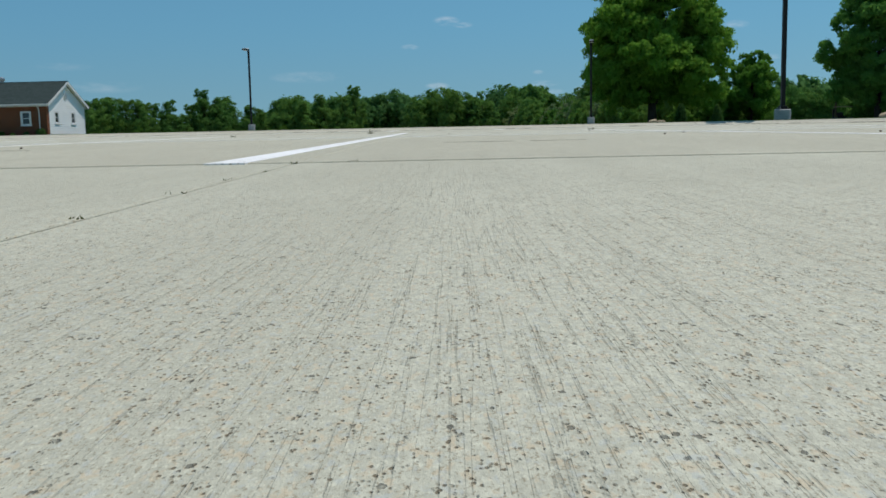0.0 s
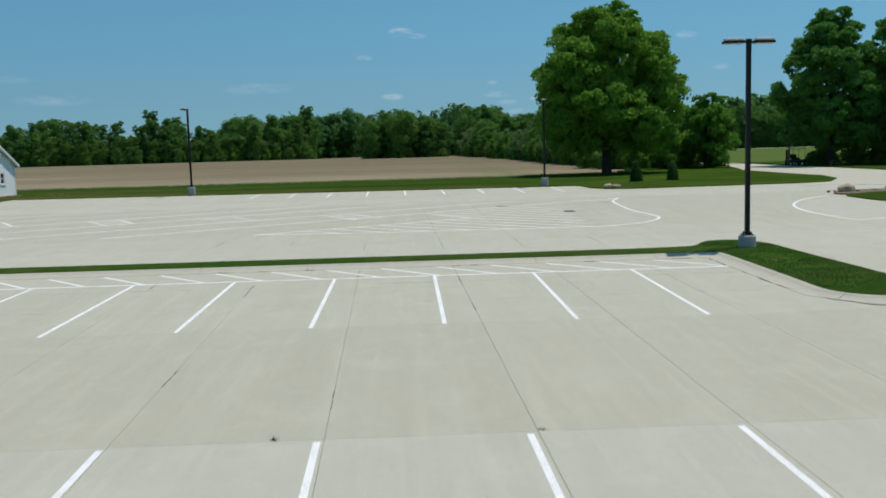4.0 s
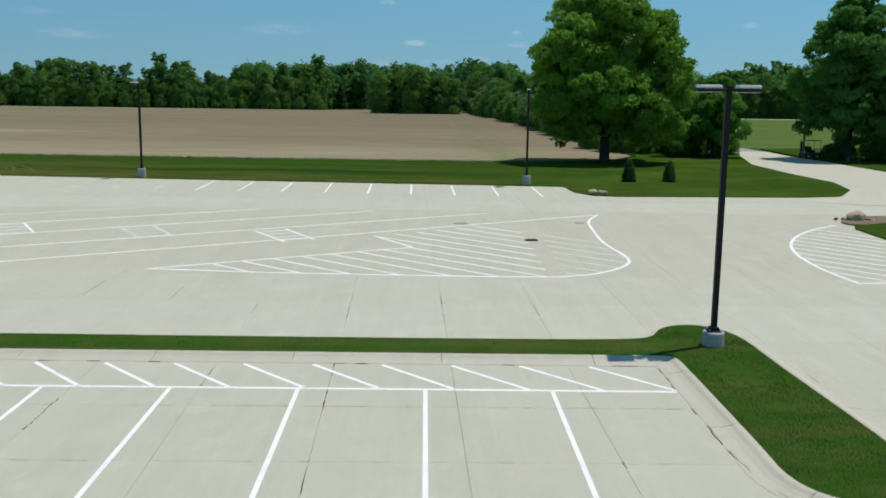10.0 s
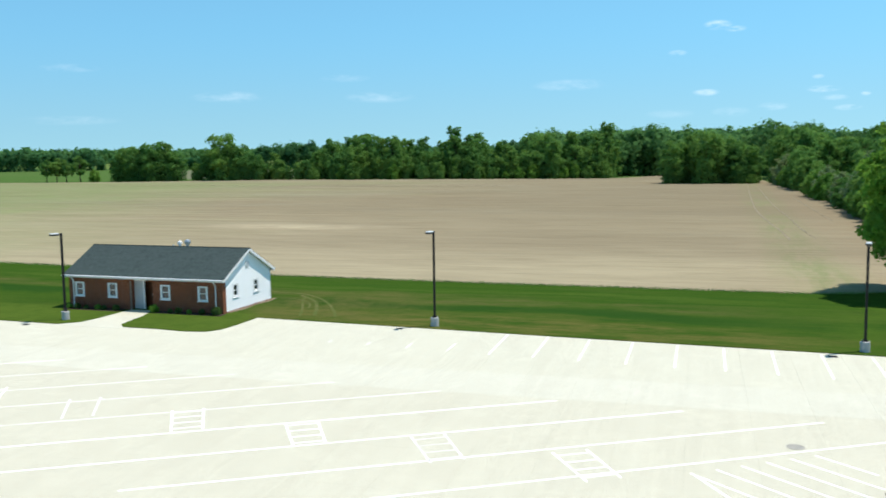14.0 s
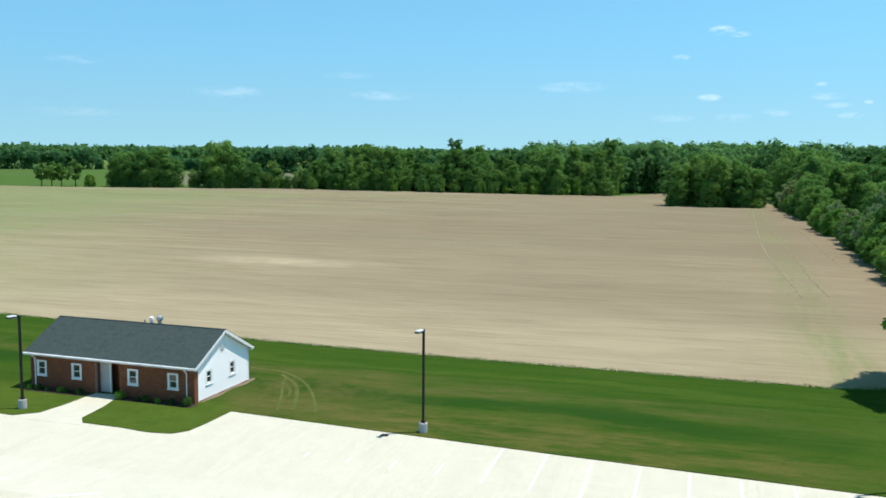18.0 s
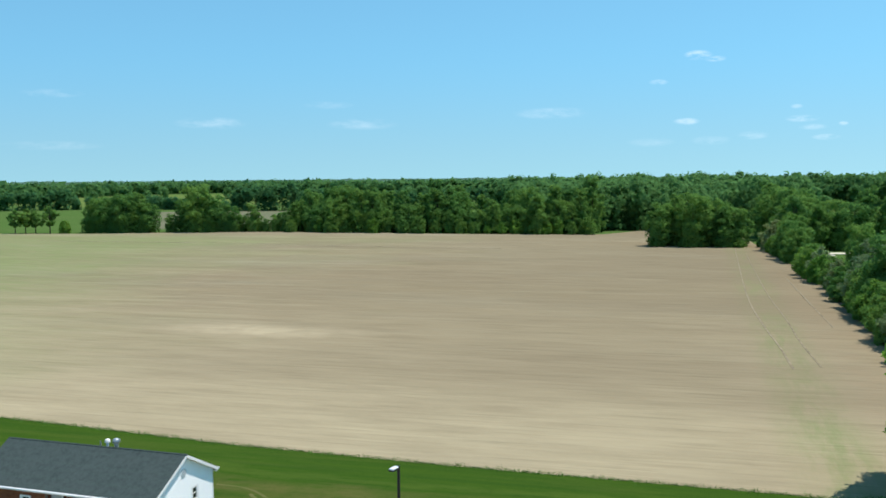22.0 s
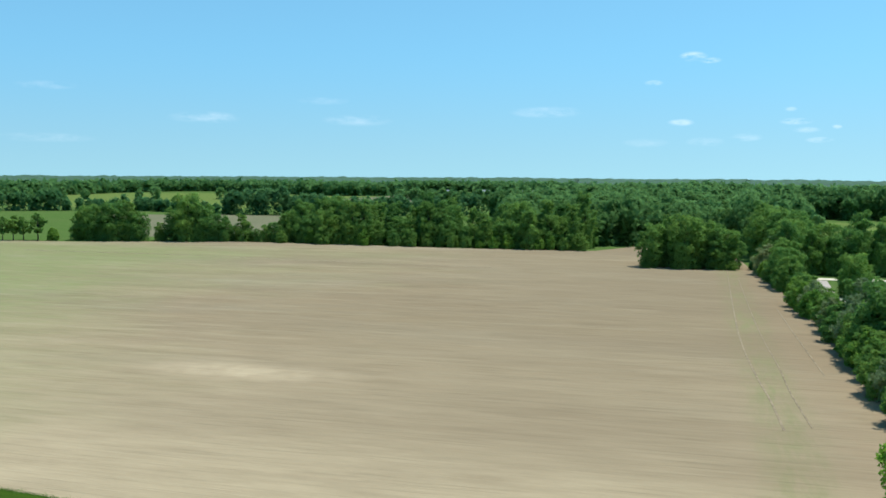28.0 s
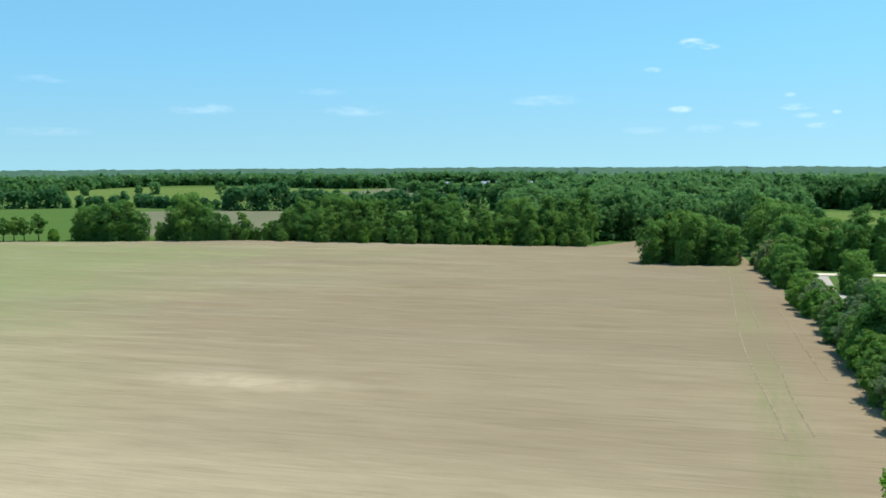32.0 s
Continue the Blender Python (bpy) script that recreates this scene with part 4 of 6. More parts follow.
def tree(name, label, height, radius, trunk_r, clear, lobes_n, leaves, leaf, material, seed, shape="round", lean=0.0, per=2, lobe=(0.17, 0.26, 0.44), skirt=False, leaders=0):
    """A tapered trunk with limbs and a crown of leaf clumps in uneven lobes. Stands at its own origin."""
    rng = np.random.default_rng(seed)
    ob = thing(name, label, "tree")
    lobes = []
    for k in range(lobes_n):
        f = (k + 0.5) / lobes_n
        h = clear + (height - clear) * (0.06 + 0.86 * f)
        if shape == "round":
            reach = radius * (0.80 + 0.55 * f - 1.05 * f**2.2)
        elif shape == "tall":
            reach = radius * (0.85 + 0.35 * f - 0.95 * f**2.4)
        elif shape == "dome":
            reach = radius * (0.72 + 0.62 * f - 0.72 * f**3)
        else:
            reach = radius * (1.05 - f)
        a = k * 2.4 + rng.uniform(-0.6, 0.6)
        r = max(lobe[0] * radius, reach * rng.uniform(lobe[1], lobe[2]))
        out = max(0.0, reach - r * 0.8) * (rng.uniform(0.8, 1.1) if k % 4 else rng.uniform(0.1, 0.5))
        top = min(h, height - r * 0.7)
        lobes.append((np.array([out * math.cos(a) + lean * f, out * math.sin(a), top]), np.array([r, r, r * rng.uniform(0.6, 0.85)])))
    core = (height + clear) / 2
    for k in range(leaders):
        # slender tops that stand clear of the crown
        a, q = rng.uniform(0, math.tau), radius * rng.uniform(0.05, 0.6)
        r = radius * rng.uniform(0.14, 0.24)
        lobes.append((np.array([q * math.cos(a), q * math.sin(a), height * rng.uniform(0.84, 0.96)]), np.array([r, r, r * rng.uniform(1.1, 1.8)])))
    lobes.append((np.array([lean * 0.5, 0, core * 0.95]), np.array([radius * 0.58, radius * 0.58, (height - clear) * 0.37])))
    p, d = crown_points(lobes, leaves, rng, 30, 0.3, (0.15, 0.36)) if leaves > 15000 else crown_points(lobes, leaves, rng, 9, 0.5, (0.34, 0.62))
    p[:, 2] = np.maximum(p[:, 2], clear * 0.55 + 0.3 * rng.random(len(p)))
    if skirt:
        # leaves down to the ground on an open edge
        k = leaves // 4
        a, f = rng.uniform(0, math.tau, k), rng.random(k)
        r = radius * (0.72 + 0.2 * np.sin(3 * a + seed)) * (0.85 + 0.15 * rng.random(k))
        p[:k] = np.stack([r * np.cos(a), r * np.sin(a), f * height * 0.45], 1)
        d[:k] = np.stack([np.cos(a), np.sin(a), 0.25 + 0 * a], 1)
    tri_mesh("crown", leaf_tris(p, d, leaf, rng, per, 0.55 if leaves > 15000 else 0.3), material, ob)
    bm = bmesh.new()
    path = [(0, 0, -0.2), (0.02, 0, 0.25), (lean * 0.1, 0.02, clear), (lean * 0.4, 0.05, core), (lean * 0.8, 0, height * 0.86)]
    tube(bm, path, [trunk_r * 1.7, trunk_r * 1.12, trunk_r * 0.9, trunk_r * 0.5, trunk_r * 0.1], 10)
    for c, r in lobes[:-1:max(1, lobes_n // 12)]:
        z0 = max(clear * 0.8, c[2] * 0.62)
        base = Vector((lean * z0 / height, 0, z0))
        tube(bm, [base, base.lerp(Vector(c), 0.5) + Vector((0, 0, 0.3)), Vector(c)], [trunk_r * 0.42, trunk_r * 0.25, trunk_r * 0.07], 6)
    part("trunk", bm, BARK, ob, smooth=True)
    return ob


def stand(ob, x, y, turn=0.0, size=1.0, tall=1.0):
    ob.matrix_world = pose(x, y, G(x, y) - 0.02, 0, 0, turn) @ Matrix.Diagonal((size, size, size * tall, 1))
    return ob


def again(ob, x, y, turn, size, tall=1.0, label=""):
    keep = ob.scale.copy()
    ob.scale = (1, 1, 1)
    c = copy_thing(ob, pose(x, y, G(x, y) - 0.02, 0, 0, turn) @ Matrix.Diagonal((size, size, size * tall, 1)))
    ob.scale = keep
    if label:
        c["label"] = label
    return c


def near_trees():
    stand(tree("shade_tree", "large broad shade tree with dense green crown", 17.0, 7.9, 0.45, 2.2, 58, 90000, 0.2, LEAF, 11, lobe=(0.13, 0.22, 0.46)), 19.9, 95.2, 40)
    stand(tree("shade_tree", "tall leafy shade tree beside the drive", 17.2, 6.0, 0.36, 2.2, 40, 60000, 0.19, LEAF_DARK, 12, "tall"), 45.6, 102.0, 10)
    stand(tree("shade_tree", "tall dark shade tree at the lawn's edge", 18.6, 6.6, 0.4, 1.6, 44, 60000, 0.2, LEAF_DARK, 13, "tall"), 54.5, 100.5, 200)
    stand(tree("tree", "mid-sized bushy tree by the gate", 8.4, 3.9, 0.16, 1.0, 24, 22000, 0.16, LEAF, 14), 33.0, 105.0, 0)
    stand(tree("young_tree", "bright green young tree on the lawn", 4.7, 1.9, 0.06, 0.5, 14, 9000, 0.13, LEAF_LIGHT, 15, "tall"), 28.3, 104.0, 0)
    for x, y, s in ((17.75, 74.6, 1.0), (20.7, 75.0, 0.95)):
        stand(conifer("conifer", 1.55, 0.5, 21 if s == 1 else 22), x, y, 30 * s, s)


def conifer(name, height, radius, seed):
    rng = np.random.default_rng(seed)
    ob = thing(name, "small dark green cone-shaped spruce on the lawn", "conifer", "spruces on the lawn")
    n = 2600
    f = rng.random(n) ** 1.6
    a = rng.uniform(0, math.tau, n)
    tier = 1 + 0.16 * np.sin(f * 42)
    r = radius * (1 - f) ** 0.55 * (0.8 + 0.9 * np.minimum(f, 0.22)) * (0.55 + 0.45 * rng.random(n)) * tier + 0.02
    p = np.stack([r * np.cos(a), r * np.sin(a), 0.06 + f * height], 1)
    d = np.stack([np.cos(a), np.sin(a), np.full(n, -0.2)], 1)
    tri_mesh("crown", leaf_tris(p, d, 0.09, rng), NEEDLE, ob)
    bm = bmesh.new()
    tube(bm, [(0, 0, -0.05), (0, 0, height * 0.9)], [0.04, 0.01], 6)
    part("trunk", bm, BARK, ob)
    return ob


def edge_x(y):
    """The eastern edge of the crop field."""
    for (x0, y0), (x1, y1) in zip(FIELD[9:17], FIELD[10:18]):
        if y0 <= y <= y1:
            return x0 + (x1 - x0) * (y - y0) / (y1 - y0)
    return FIELD[9][0] if y < 112 else 12.0


def woods():
    rng = np.random.default_rng(31)
    row = dict(per=1, lobe=(0.24, 0.28, 0.48), skirt=True)
    kinds = [
        tree("tree", "leafy tree at the field's edge", 18.5, 5.8, 0.28, 0.3, 24, 7600, 0.5, LEAF_ROW, 41, "round", leaders=3, **row),
        tree("tree", "broad tree at the field's edge", 17, 7.2, 0.3, 0.3, 28, 8600, 0.52, LEAF_ROW, 42, "dome", **row),
        tree("tree", "tall tree at the field's edge", 18.5, 5.4, 0.22, 0.8, 22, 6800, 0.48, LEAF_ROW, 43, "tall", leaders=3, **row),
        tree("tree", "rounded tree at the field's edge", 15.5, 6.2, 0.28, 0.2, 24, 7600, 0.5, LEAF_ROW, 44, "dome", **row),
    ]
    shrubs = [
        tree("bush", "dense green bush in the hedgerow", 8, 4.2, 0.12, 0.3, 24, 7600, 0.3, LEAF_ROW, 45, per=1, skirt=True),
        tree("bush", "light green bush in the hedgerow", 7, 3.6, 0.1, 0.3, 22, 7000, 0.28, LEAF_LIGHT, 46, per=1, skirt=True),
        tree("tree", "silver-leaved tree in the hedgerow", 10, 4.2, 0.16, 0.8, 22, 7000, 0.3, LEAF_GREY, 47, per=1, skirt=True),
    ]
    lone = tree("tree", "small open-crowned tree with a bare trunk beside the field", 11, 3.6, 0.22, 2.8, 14, 4200, 0.36, LEAF_ROW, 48, per=1)
    for s in shrubs:
        s["category"] = "tree" if s.name.startswith("tree") else "bush"
    used = set()

    def put(kind, x, y, size, tall=1.0, label="", group="trees along the field"):
        turn = rng.uniform(0, 360)
        if kind.name not in used:
            used.add(kind.name)
            ob = stand(kind, x, y, turn, size, tall)
        else:
            ob = again(kind, x, y, turn, size, tall)
        if label:
            ob["label"] = label
        ob["group"] = group
        return ob

    # the far side of the field, from the single trees in the west to the thick row
    for x, y, z in ((-283.5, 357, 0.95), (-279, 358, 1.0), (-275.5, 360, 0.95), (-269, 361, 1.1)):
        put(lone, x, y, z)
    put(shrubs[1], -262.3, 362, 0.8)
    for x, y, k, z in ((-255, 369, 0, 0.66), (-250, 370, 1, 0.9), (-244, 370, 3, 1.0), (-238, 371, 1, 1.0), (-232, 372, 0, 0.9), (-227, 372, 3, 0.8), (-208, 379, 1, 1.2), (-202, 380, 3, 1.05), (-214, 380, 3, 0.95), (-198, 381, 1, 0.72), (-193, 382, 3, 0.7), (-185, 384, 0, 0.62), (-174, 385, 3, 0.5), (-179, 385, 3, 0.36), (-190, 385, 3, 0.45), (-220.5, 378, 3, 0.5), (-183, 386, 0, 0.45), (-171, 386, 1, 0.5)):
        put(kinds[k], x, y, z, 1.0, "tall rounded tree standing over the hedge" if z > 1.1 else "")
    x = -168.0
    while x < -40:
        for depth in range(3):
            k = int(rng.choice([0, 1, 2, 3, 0, 2]))
            put(kinds[k], x + rng.uniform(-2.5, 2.5), 385 + 8 * depth + rng.uniform(-2, 3), rng.uniform(0.58, 1.08) * (0.85 if depth == 0 else 1.0), rng.uniform(0.82, 1.14))
        if rng.random() < 0.7:
            put(shrubs[int(rng.integers(2))], x + 2, 381.5 + rng.uniform(-1, 2), rng.uniform(0.5, 0.95))
        x += rng.uniform(4.6, 7.0)
    # the grove at the field's north-east corner
    for x, y, k, s in ((-12, 327, 3, 0.8), (-7, 330, 0, 0.75), (-2, 326, 1, 0.85), (3, 330, 3, 0.92), (7, 326, 0, 0.78), (10.5, 329, 1, 0.78), (-9, 335, 1, 0.8), (0, 337, 3, 0.9), (8, 337, 0, 0.85)):
        put(kinds[k], x, y, s, rng.uniform(0.85, 1.2), "tree of the small grove in the field", "trees of the grove")
    for x in (-14, -5, 1, 6, 12):
        put(shrubs[0], x, 323.5 + rng.uniform(0, 1.5), 0.5, 0.8, "low bush at the foot of the grove", "trees of the grove")
    # the hedgerow along the east of the field
    y = 112.0
    while y < 330:
        e = edge_x(y)
        big = 172 < y < 192 or y > 255
        k = shrubs[int(rng.choice([0, 0, 0, 0, 1, 1, 1, 2]))]
        put(k, e + (2.2 if y < 250 else 3.6) + rng.uniform(-0.6, 1.2), y, rng.uniform(0.55, 0.95) * (1.15 if big else 0.95), rng.uniform(0.85, 1.1), group="hedgerow")
        if rng.random() < (0.8 if y < 195 or y > 300 else 0.3) and y > 128 and not 215 < y < 300:
            kk = kinds[int(rng.choice([0, 1, 3]))] if rng.random() < 0.55 else shrubs[int(rng.choice([0, 1, 2]))]
            put(kk, e + 6.5 + rng.uniform(-1, 2.0), y + rng.uniform(-2, 2), rng.uniform(0.45, 0.66) if kk in kinds else rng.uniform(0.8, 1.25), group="hedgerow")
        y += rng.uniform(3.2, 5.0) if y < 230 else rng.uniform(5, 7.5)
    for x, y, k, z in ((30, 181, 1, 0.8), (23.6, 283, 1, 0.62), (23.4, 292, 0, 0.6), (25.4, 303, 3, 0.75), (27, 312, 0, 0.85), (29, 322, 1, 0.95), (28, 330, 3, 0.92), (26.5, 340, 0, 0.95), (30, 347, 3, 1.05), (32, 352, 1, 1.05), (26, 360, 1, 1.05), (24, 372, 0, 1.05), (31, 384, 3, 1.05), (25, 380, 3, 1.05), (28, 392, 1, 1.05), (33, 368, 1, 1.0)):
        put(kinds[k], x, y, z, group="hedgerow")
    for x, y, z in ((30.2, 252, 0.6), (29.4, 262, 0.5), (30.4, 272, 0.45), (37.6, 280, 0.35), (29.2, 284, 0.5), (29.6, 294, 0.45)):
        put(shrubs[0], x, y, z, 0.8, "low bush beside the gravel track", "hedgerow")
    for x, y, z in ((30.5, 207, 1.1), (33.5, 213, 1.0), (31, 197, 1.05), (24.5, 326, 1.1)):
        put(shrubs[2], x, y, z, group="hedgerow")
    for x, y, z in ((28.5, 154, 1.0), (29.5, 162, 1.1), (27, 140, 0.85), (27.5, 147, 0.95), (26, 152, 0.7), (25.8, 160, 0.75), (26, 168, 0.8), (26, 176, 0.85), (28.5, 170, 1.05), (27.5, 189, 1.05), (28, 198, 0.95), (33, 186, 1.2), (34, 174, 1.2), (34, 160, 1.15), (38, 196, 1.2)):
        put(shrubs[0], x, y, z, group="hedgerow")
    # thickets behind the big shade tree and round the gate
    for x, y, k, s in ((24.5, 113, 0, 0.6), (26.5, 109, 1, 0.5), (23.5, 119, 1, 0.7), (29.5, 113, 0, 0.7), (32.5, 110, 0, 0.62), (35.5, 109, 1, 0.5), (30.5, 108, 0, 0.55), (46.5, 105, 0, 0.38), (49.5, 104, 0, 0.45), (52.5, 103, 0, 0.5), (57, 102, 0, 0.7), (44.6, 104, 1, 0.26), (61, 104, 0, 0.8)):
        put(shrubs[k], x, y, s, 0.9, "dense thicket at the lawn's edge", "thicket")
    # trees of the park by the far road
    for n in range(34):
        x = 34 + n * 4.9 + rng.uniform(-1.5, 1.5)
        put(kinds[int(rng.choice([0, 1, 3]))], x, 319 + rng.uniform(0, 6) + (4 if x > 60 else 0), rng.uniform(0.66, 0.9), group="trees by the far road")
        if n % 2:
            put(kinds[int(rng.choice([0, 1, 3]))], x + 2, 332 + rng.uniform(0, 8), rng.uniform(0.8, 1.0), group="trees by the far road")
    for x, y, z in ((38.0, 268, 0.62),):
        put(kinds[1], x, y, z, 1.0, "round tree beside the gravel track", "trees by the track")


def far_woods():
    """Joined masses of trees that the camera never comes near."""
    rng = np.random.default_rng(77)

    def mass(name, label, spots, clumps, size, material):
        pts, outs = [], []
        for x, y, h, r in spots:
            k = 16
            m = rng.normal(0, 1, (k, 3))
            m[:, 2] = np.abs(m[:, 2]) * 0.9 - 0.15
            m /= np.linalg.norm(m, axis=1, keepdims=True)
            tip = m * [r * 0.8, r * 0.8, h * 0.4] * rng.uniform(0.75, 1.1, (k, 1)) + [0, 0, h * 0.56]
            pick = rng.integers(0, k, clumps)
            e = rng.normal(0, 1, (clumps, 3)) + [0, 0, 0.4]
            e /= np.linalg.norm(e, axis=1, keepdims=True)
            p = tip[pick] + e * r * rng.uniform(0.24, 0.5, k)[pick, None] * (0.6 + 0.4 * rng.random((clumps, 1)))
            d = 0.75 * e + 0.4 * m[pick]
            d /= np.linalg.norm(d, axis=1, keepdims=True)
            c = clumps // 4
            p[:c, 2] = rng.uniform(0, h * 0.6, c)
            p += [x, y, G(x, y)]
            pts.append(p)
            outs.append(d)
        p, d = np.concatenate(pts), np.concatenate(outs)
        inner = rng.random(len(p)) < 0.3
        q, e = p[inner] - d[inner] * size * 0.9, d[inner]
        tris = np.concatenate([leaf_tris(p, d, size, rng, 1, 0.3), leaf_tris(q, e, size * 2.1, rng, 1, 0.15)])
        tagged(tri_mesh(name, tris, material), label, "woods", kind="stuff")

    def scatter(poly, gap, h0, h1, r=0.32):
        xs, ys = [p[0] for p in poly], [p[1] for p in poly]
        n = int((max(xs) - min(xs)) * (max(ys) - min(ys)) / gap**2)
        out = []
        for x, y in zip(rng.uniform(min(xs), max(xs), n), rng.uniform(min(ys), max(ys), n)):
            if inside(x, y, poly):
                h = rng.uniform(h0, h1)
                out.append((x, y, h, h * r * rng.uniform(0.85, 1.2)))
        return out

    mass("woods", "dense green deciduous wood behind the field", scatter([(-75, 412), (-40, 404), (-36, 398), (-18, 415), (12, 412), (18, 395), (44, 400), (46, 470), (20, 560), (-40, 560), (-90, 470)], 8.4, 12, 21, 0.37), 900, 0.8, LEAF_HAZED)
    mass("woods", "dense green wood beyond the eastern meadow", scatter([(20, 590), (50, 672), (140, 690), (420, 700), (420, 780), (-60, 780), (-150, 680), (-60, 560)], 10.5, 15, 23, 0.37), 460, 1.3, LEAF_HAZED)
    mass("woods", "wood on the eastern skyline", scatter([(120, 350), (190, 330), (420, 360), (420, 430), (200, 420), (130, 400)], 7.5, 15, 20), 240, 1.2, LEAF_HAZED)
    hedge = [((-560, 575), (-470, 632), 11, 17, 5.5), ((-470, 632), (-425, 652), 7, 12, 5), ((-415, 655), (-345, 628), 6, 10, 5), ((-340, 626), (-322, 622), 5, 9, 7), ((-318, 622), (-262, 622), 13, 20, 4.5), ((-262, 622), (-150, 660), 9, 15, 5.5)]
    spots = []
    for a, b, h0, h1, step in hedge:
        for x, y in dense([a, b], step, False):
            h = rng.uniform(h0, h1)
            spots.append((x + rng.uniform(-2, 2), y + rng.uniform(-5, 5), h, h * rng.uniform(0.36, 0.46)))
    mass("hedgerow_trees", "uneven hedgerow with trees between far fields", spots, 420, 1.1, LEAF_HAZED)
    spots = []
    for x, y in dense([(-760, 800), (-690, 850), (-640, 880)], 9, False) + dense([(-330, 1060), (-200, 900)], 9, False) + [(-588, 930), (-575, 934), (-515, 960)]:
        h = rng.uniform(7, 14)
        spots.append((x + rng.uniform(-5, 5), y + rng.uniform(-12, 12), h, h * 0.45))
    mass("hedgerow_trees", "broken far tree line between fields", spots, 260, 1.7, LEAF_HAZED)
    # the wooded skyline: a rough canopy with a leafy front
    spots = []
    for a in np.radians(np.arange(-62, 42, 0.16)):
        far = 1330 + 160 * math.sin(a * 9) + 90 * math.sin(a * 23 + 1) - (420 if a > radians(3) else 0)
        if radians(-17.5) < a < radians(-7):
            far += 330
        for k in range(3):
            d = far + 26 * k + rng.uniform(-9, 9)
            h = rng.uniform(11, 19)
            spots.append((d * math.sin(a), d * math.cos(a), h, h * 0.5))
    mass("far_woods", "wooded skyline beyond the farmland", spots, 70, 3.2, LEAF_HAZED)
    na, nd = 420, 40
    verts, faces = [], []
    for j in range(nd):
        f = j / (nd - 1)
        for i in range(na):
            a = radians(-64 + 110 * i / (na - 1))
            base = 1400 + 160 * math.sin(a * 9) + 90 * math.sin(a * 23 + 1) - (420 if a > radians(3) else 0) + (330 if radians(-17.5) < a < radians(-7) else 0)
            d = base + 2600 * f**1.6
            x, y = d * math.sin(a), d * math.cos(a)
            z = 9 + 5 * noise.noise(Vector((x * 0.004, y * 0.004, 0))) + 5.5 * noise.noise(Vector((x * 0.05, y * 0.05, 3))) + 7 * f + 3.5 * noise.noise(Vector((x * 0.17, y * 0.17, 7)))
            verts.append((x, y, z))
    faces = [(j * na + i, j * na + i + 1, (j + 1) * na + i + 1, (j + 1) * na + i) for j in range(nd - 1) for i in range(na - 1)]
    tagged(link_mesh("far_woods", verts, faces, CANOPY_HAZED), "unbroken far forest canopy on the horizon", "woods", kind="stuff")
    # far fields
    for name, label, mat, poly in (
        ("far_field", "green far crop field", FAR_GRASS, [(-620, 470), (-300, 372), (-262, 392), (-330, 470), (-400, 590), (-520, 545)]),
        ("far_field", "grey-brown far tilled field", FAR_SOIL, [(-255, 395), (-178, 410), (-150, 480), (-215, 620), (-330, 610), (-400, 585), (-320, 470)]),
        ("far_field", "pale green meadow between woods", PASTURE, [(46, 480), (140, 470), (160, 640), (60, 664), (36, 560)]),
        ("far_field", "far pale green field", PASTURE, [(-880, 1150), (-700, 1240), (-560, 1270), (-470, 1330), (-400, 1340), (-400, 1000), (-360, 700), (-560, 690), (-800, 930)]),
        ("far_field", "far buff field", FAR_SOIL, [(-395, 1000), (-260, 930), (-200, 1300), (-395, 1400)]),
    ):
        tagged(plate(name, dense(poly, 40), -0.1, 0.15, mat), label, "field", kind="structure")
    # farm buildings, very far
    for x, y, w, c in ((-340, 1290, 14, WHITE_TRIM), (-290, 1330, 12, METAL), (-272, 1345, 10, WHITE_TRIM), (-245, 1350, 14, METAL), (-228, 1345, 8, WHITE_TRIM)):
        b = thing("farm_building", "small pale farm building in the distance", "building", "farm buildings", at=(x, y, G(x, y)))
        boxed("wall", -w / 2, w / 2, -5, 5, -0.3, 4.2, c, b)
        bm = bmesh.new()
        vs = [bm.verts.new(v) for v in ((-w / 2 - 0.4, -5.5, 4.1), (w / 2 + 0.4, -5.5, 4.1), (w / 2 + 0.4, 5.5, 4.1), (-w / 2 - 0.4, 5.5, 4.1), (-w / 2 - 0.4, 0, 7.2), (w / 2 + 0.4, 0, 7.2))]
        for f in ((0, 1, 5, 4), (2, 3, 4, 5), (1, 2, 5), (3, 0, 4), (3, 2, 1, 0)):
            bm.faces.new([vs[i] for i in f])
        part("roof", bm, METAL, b, "pale metal roof")


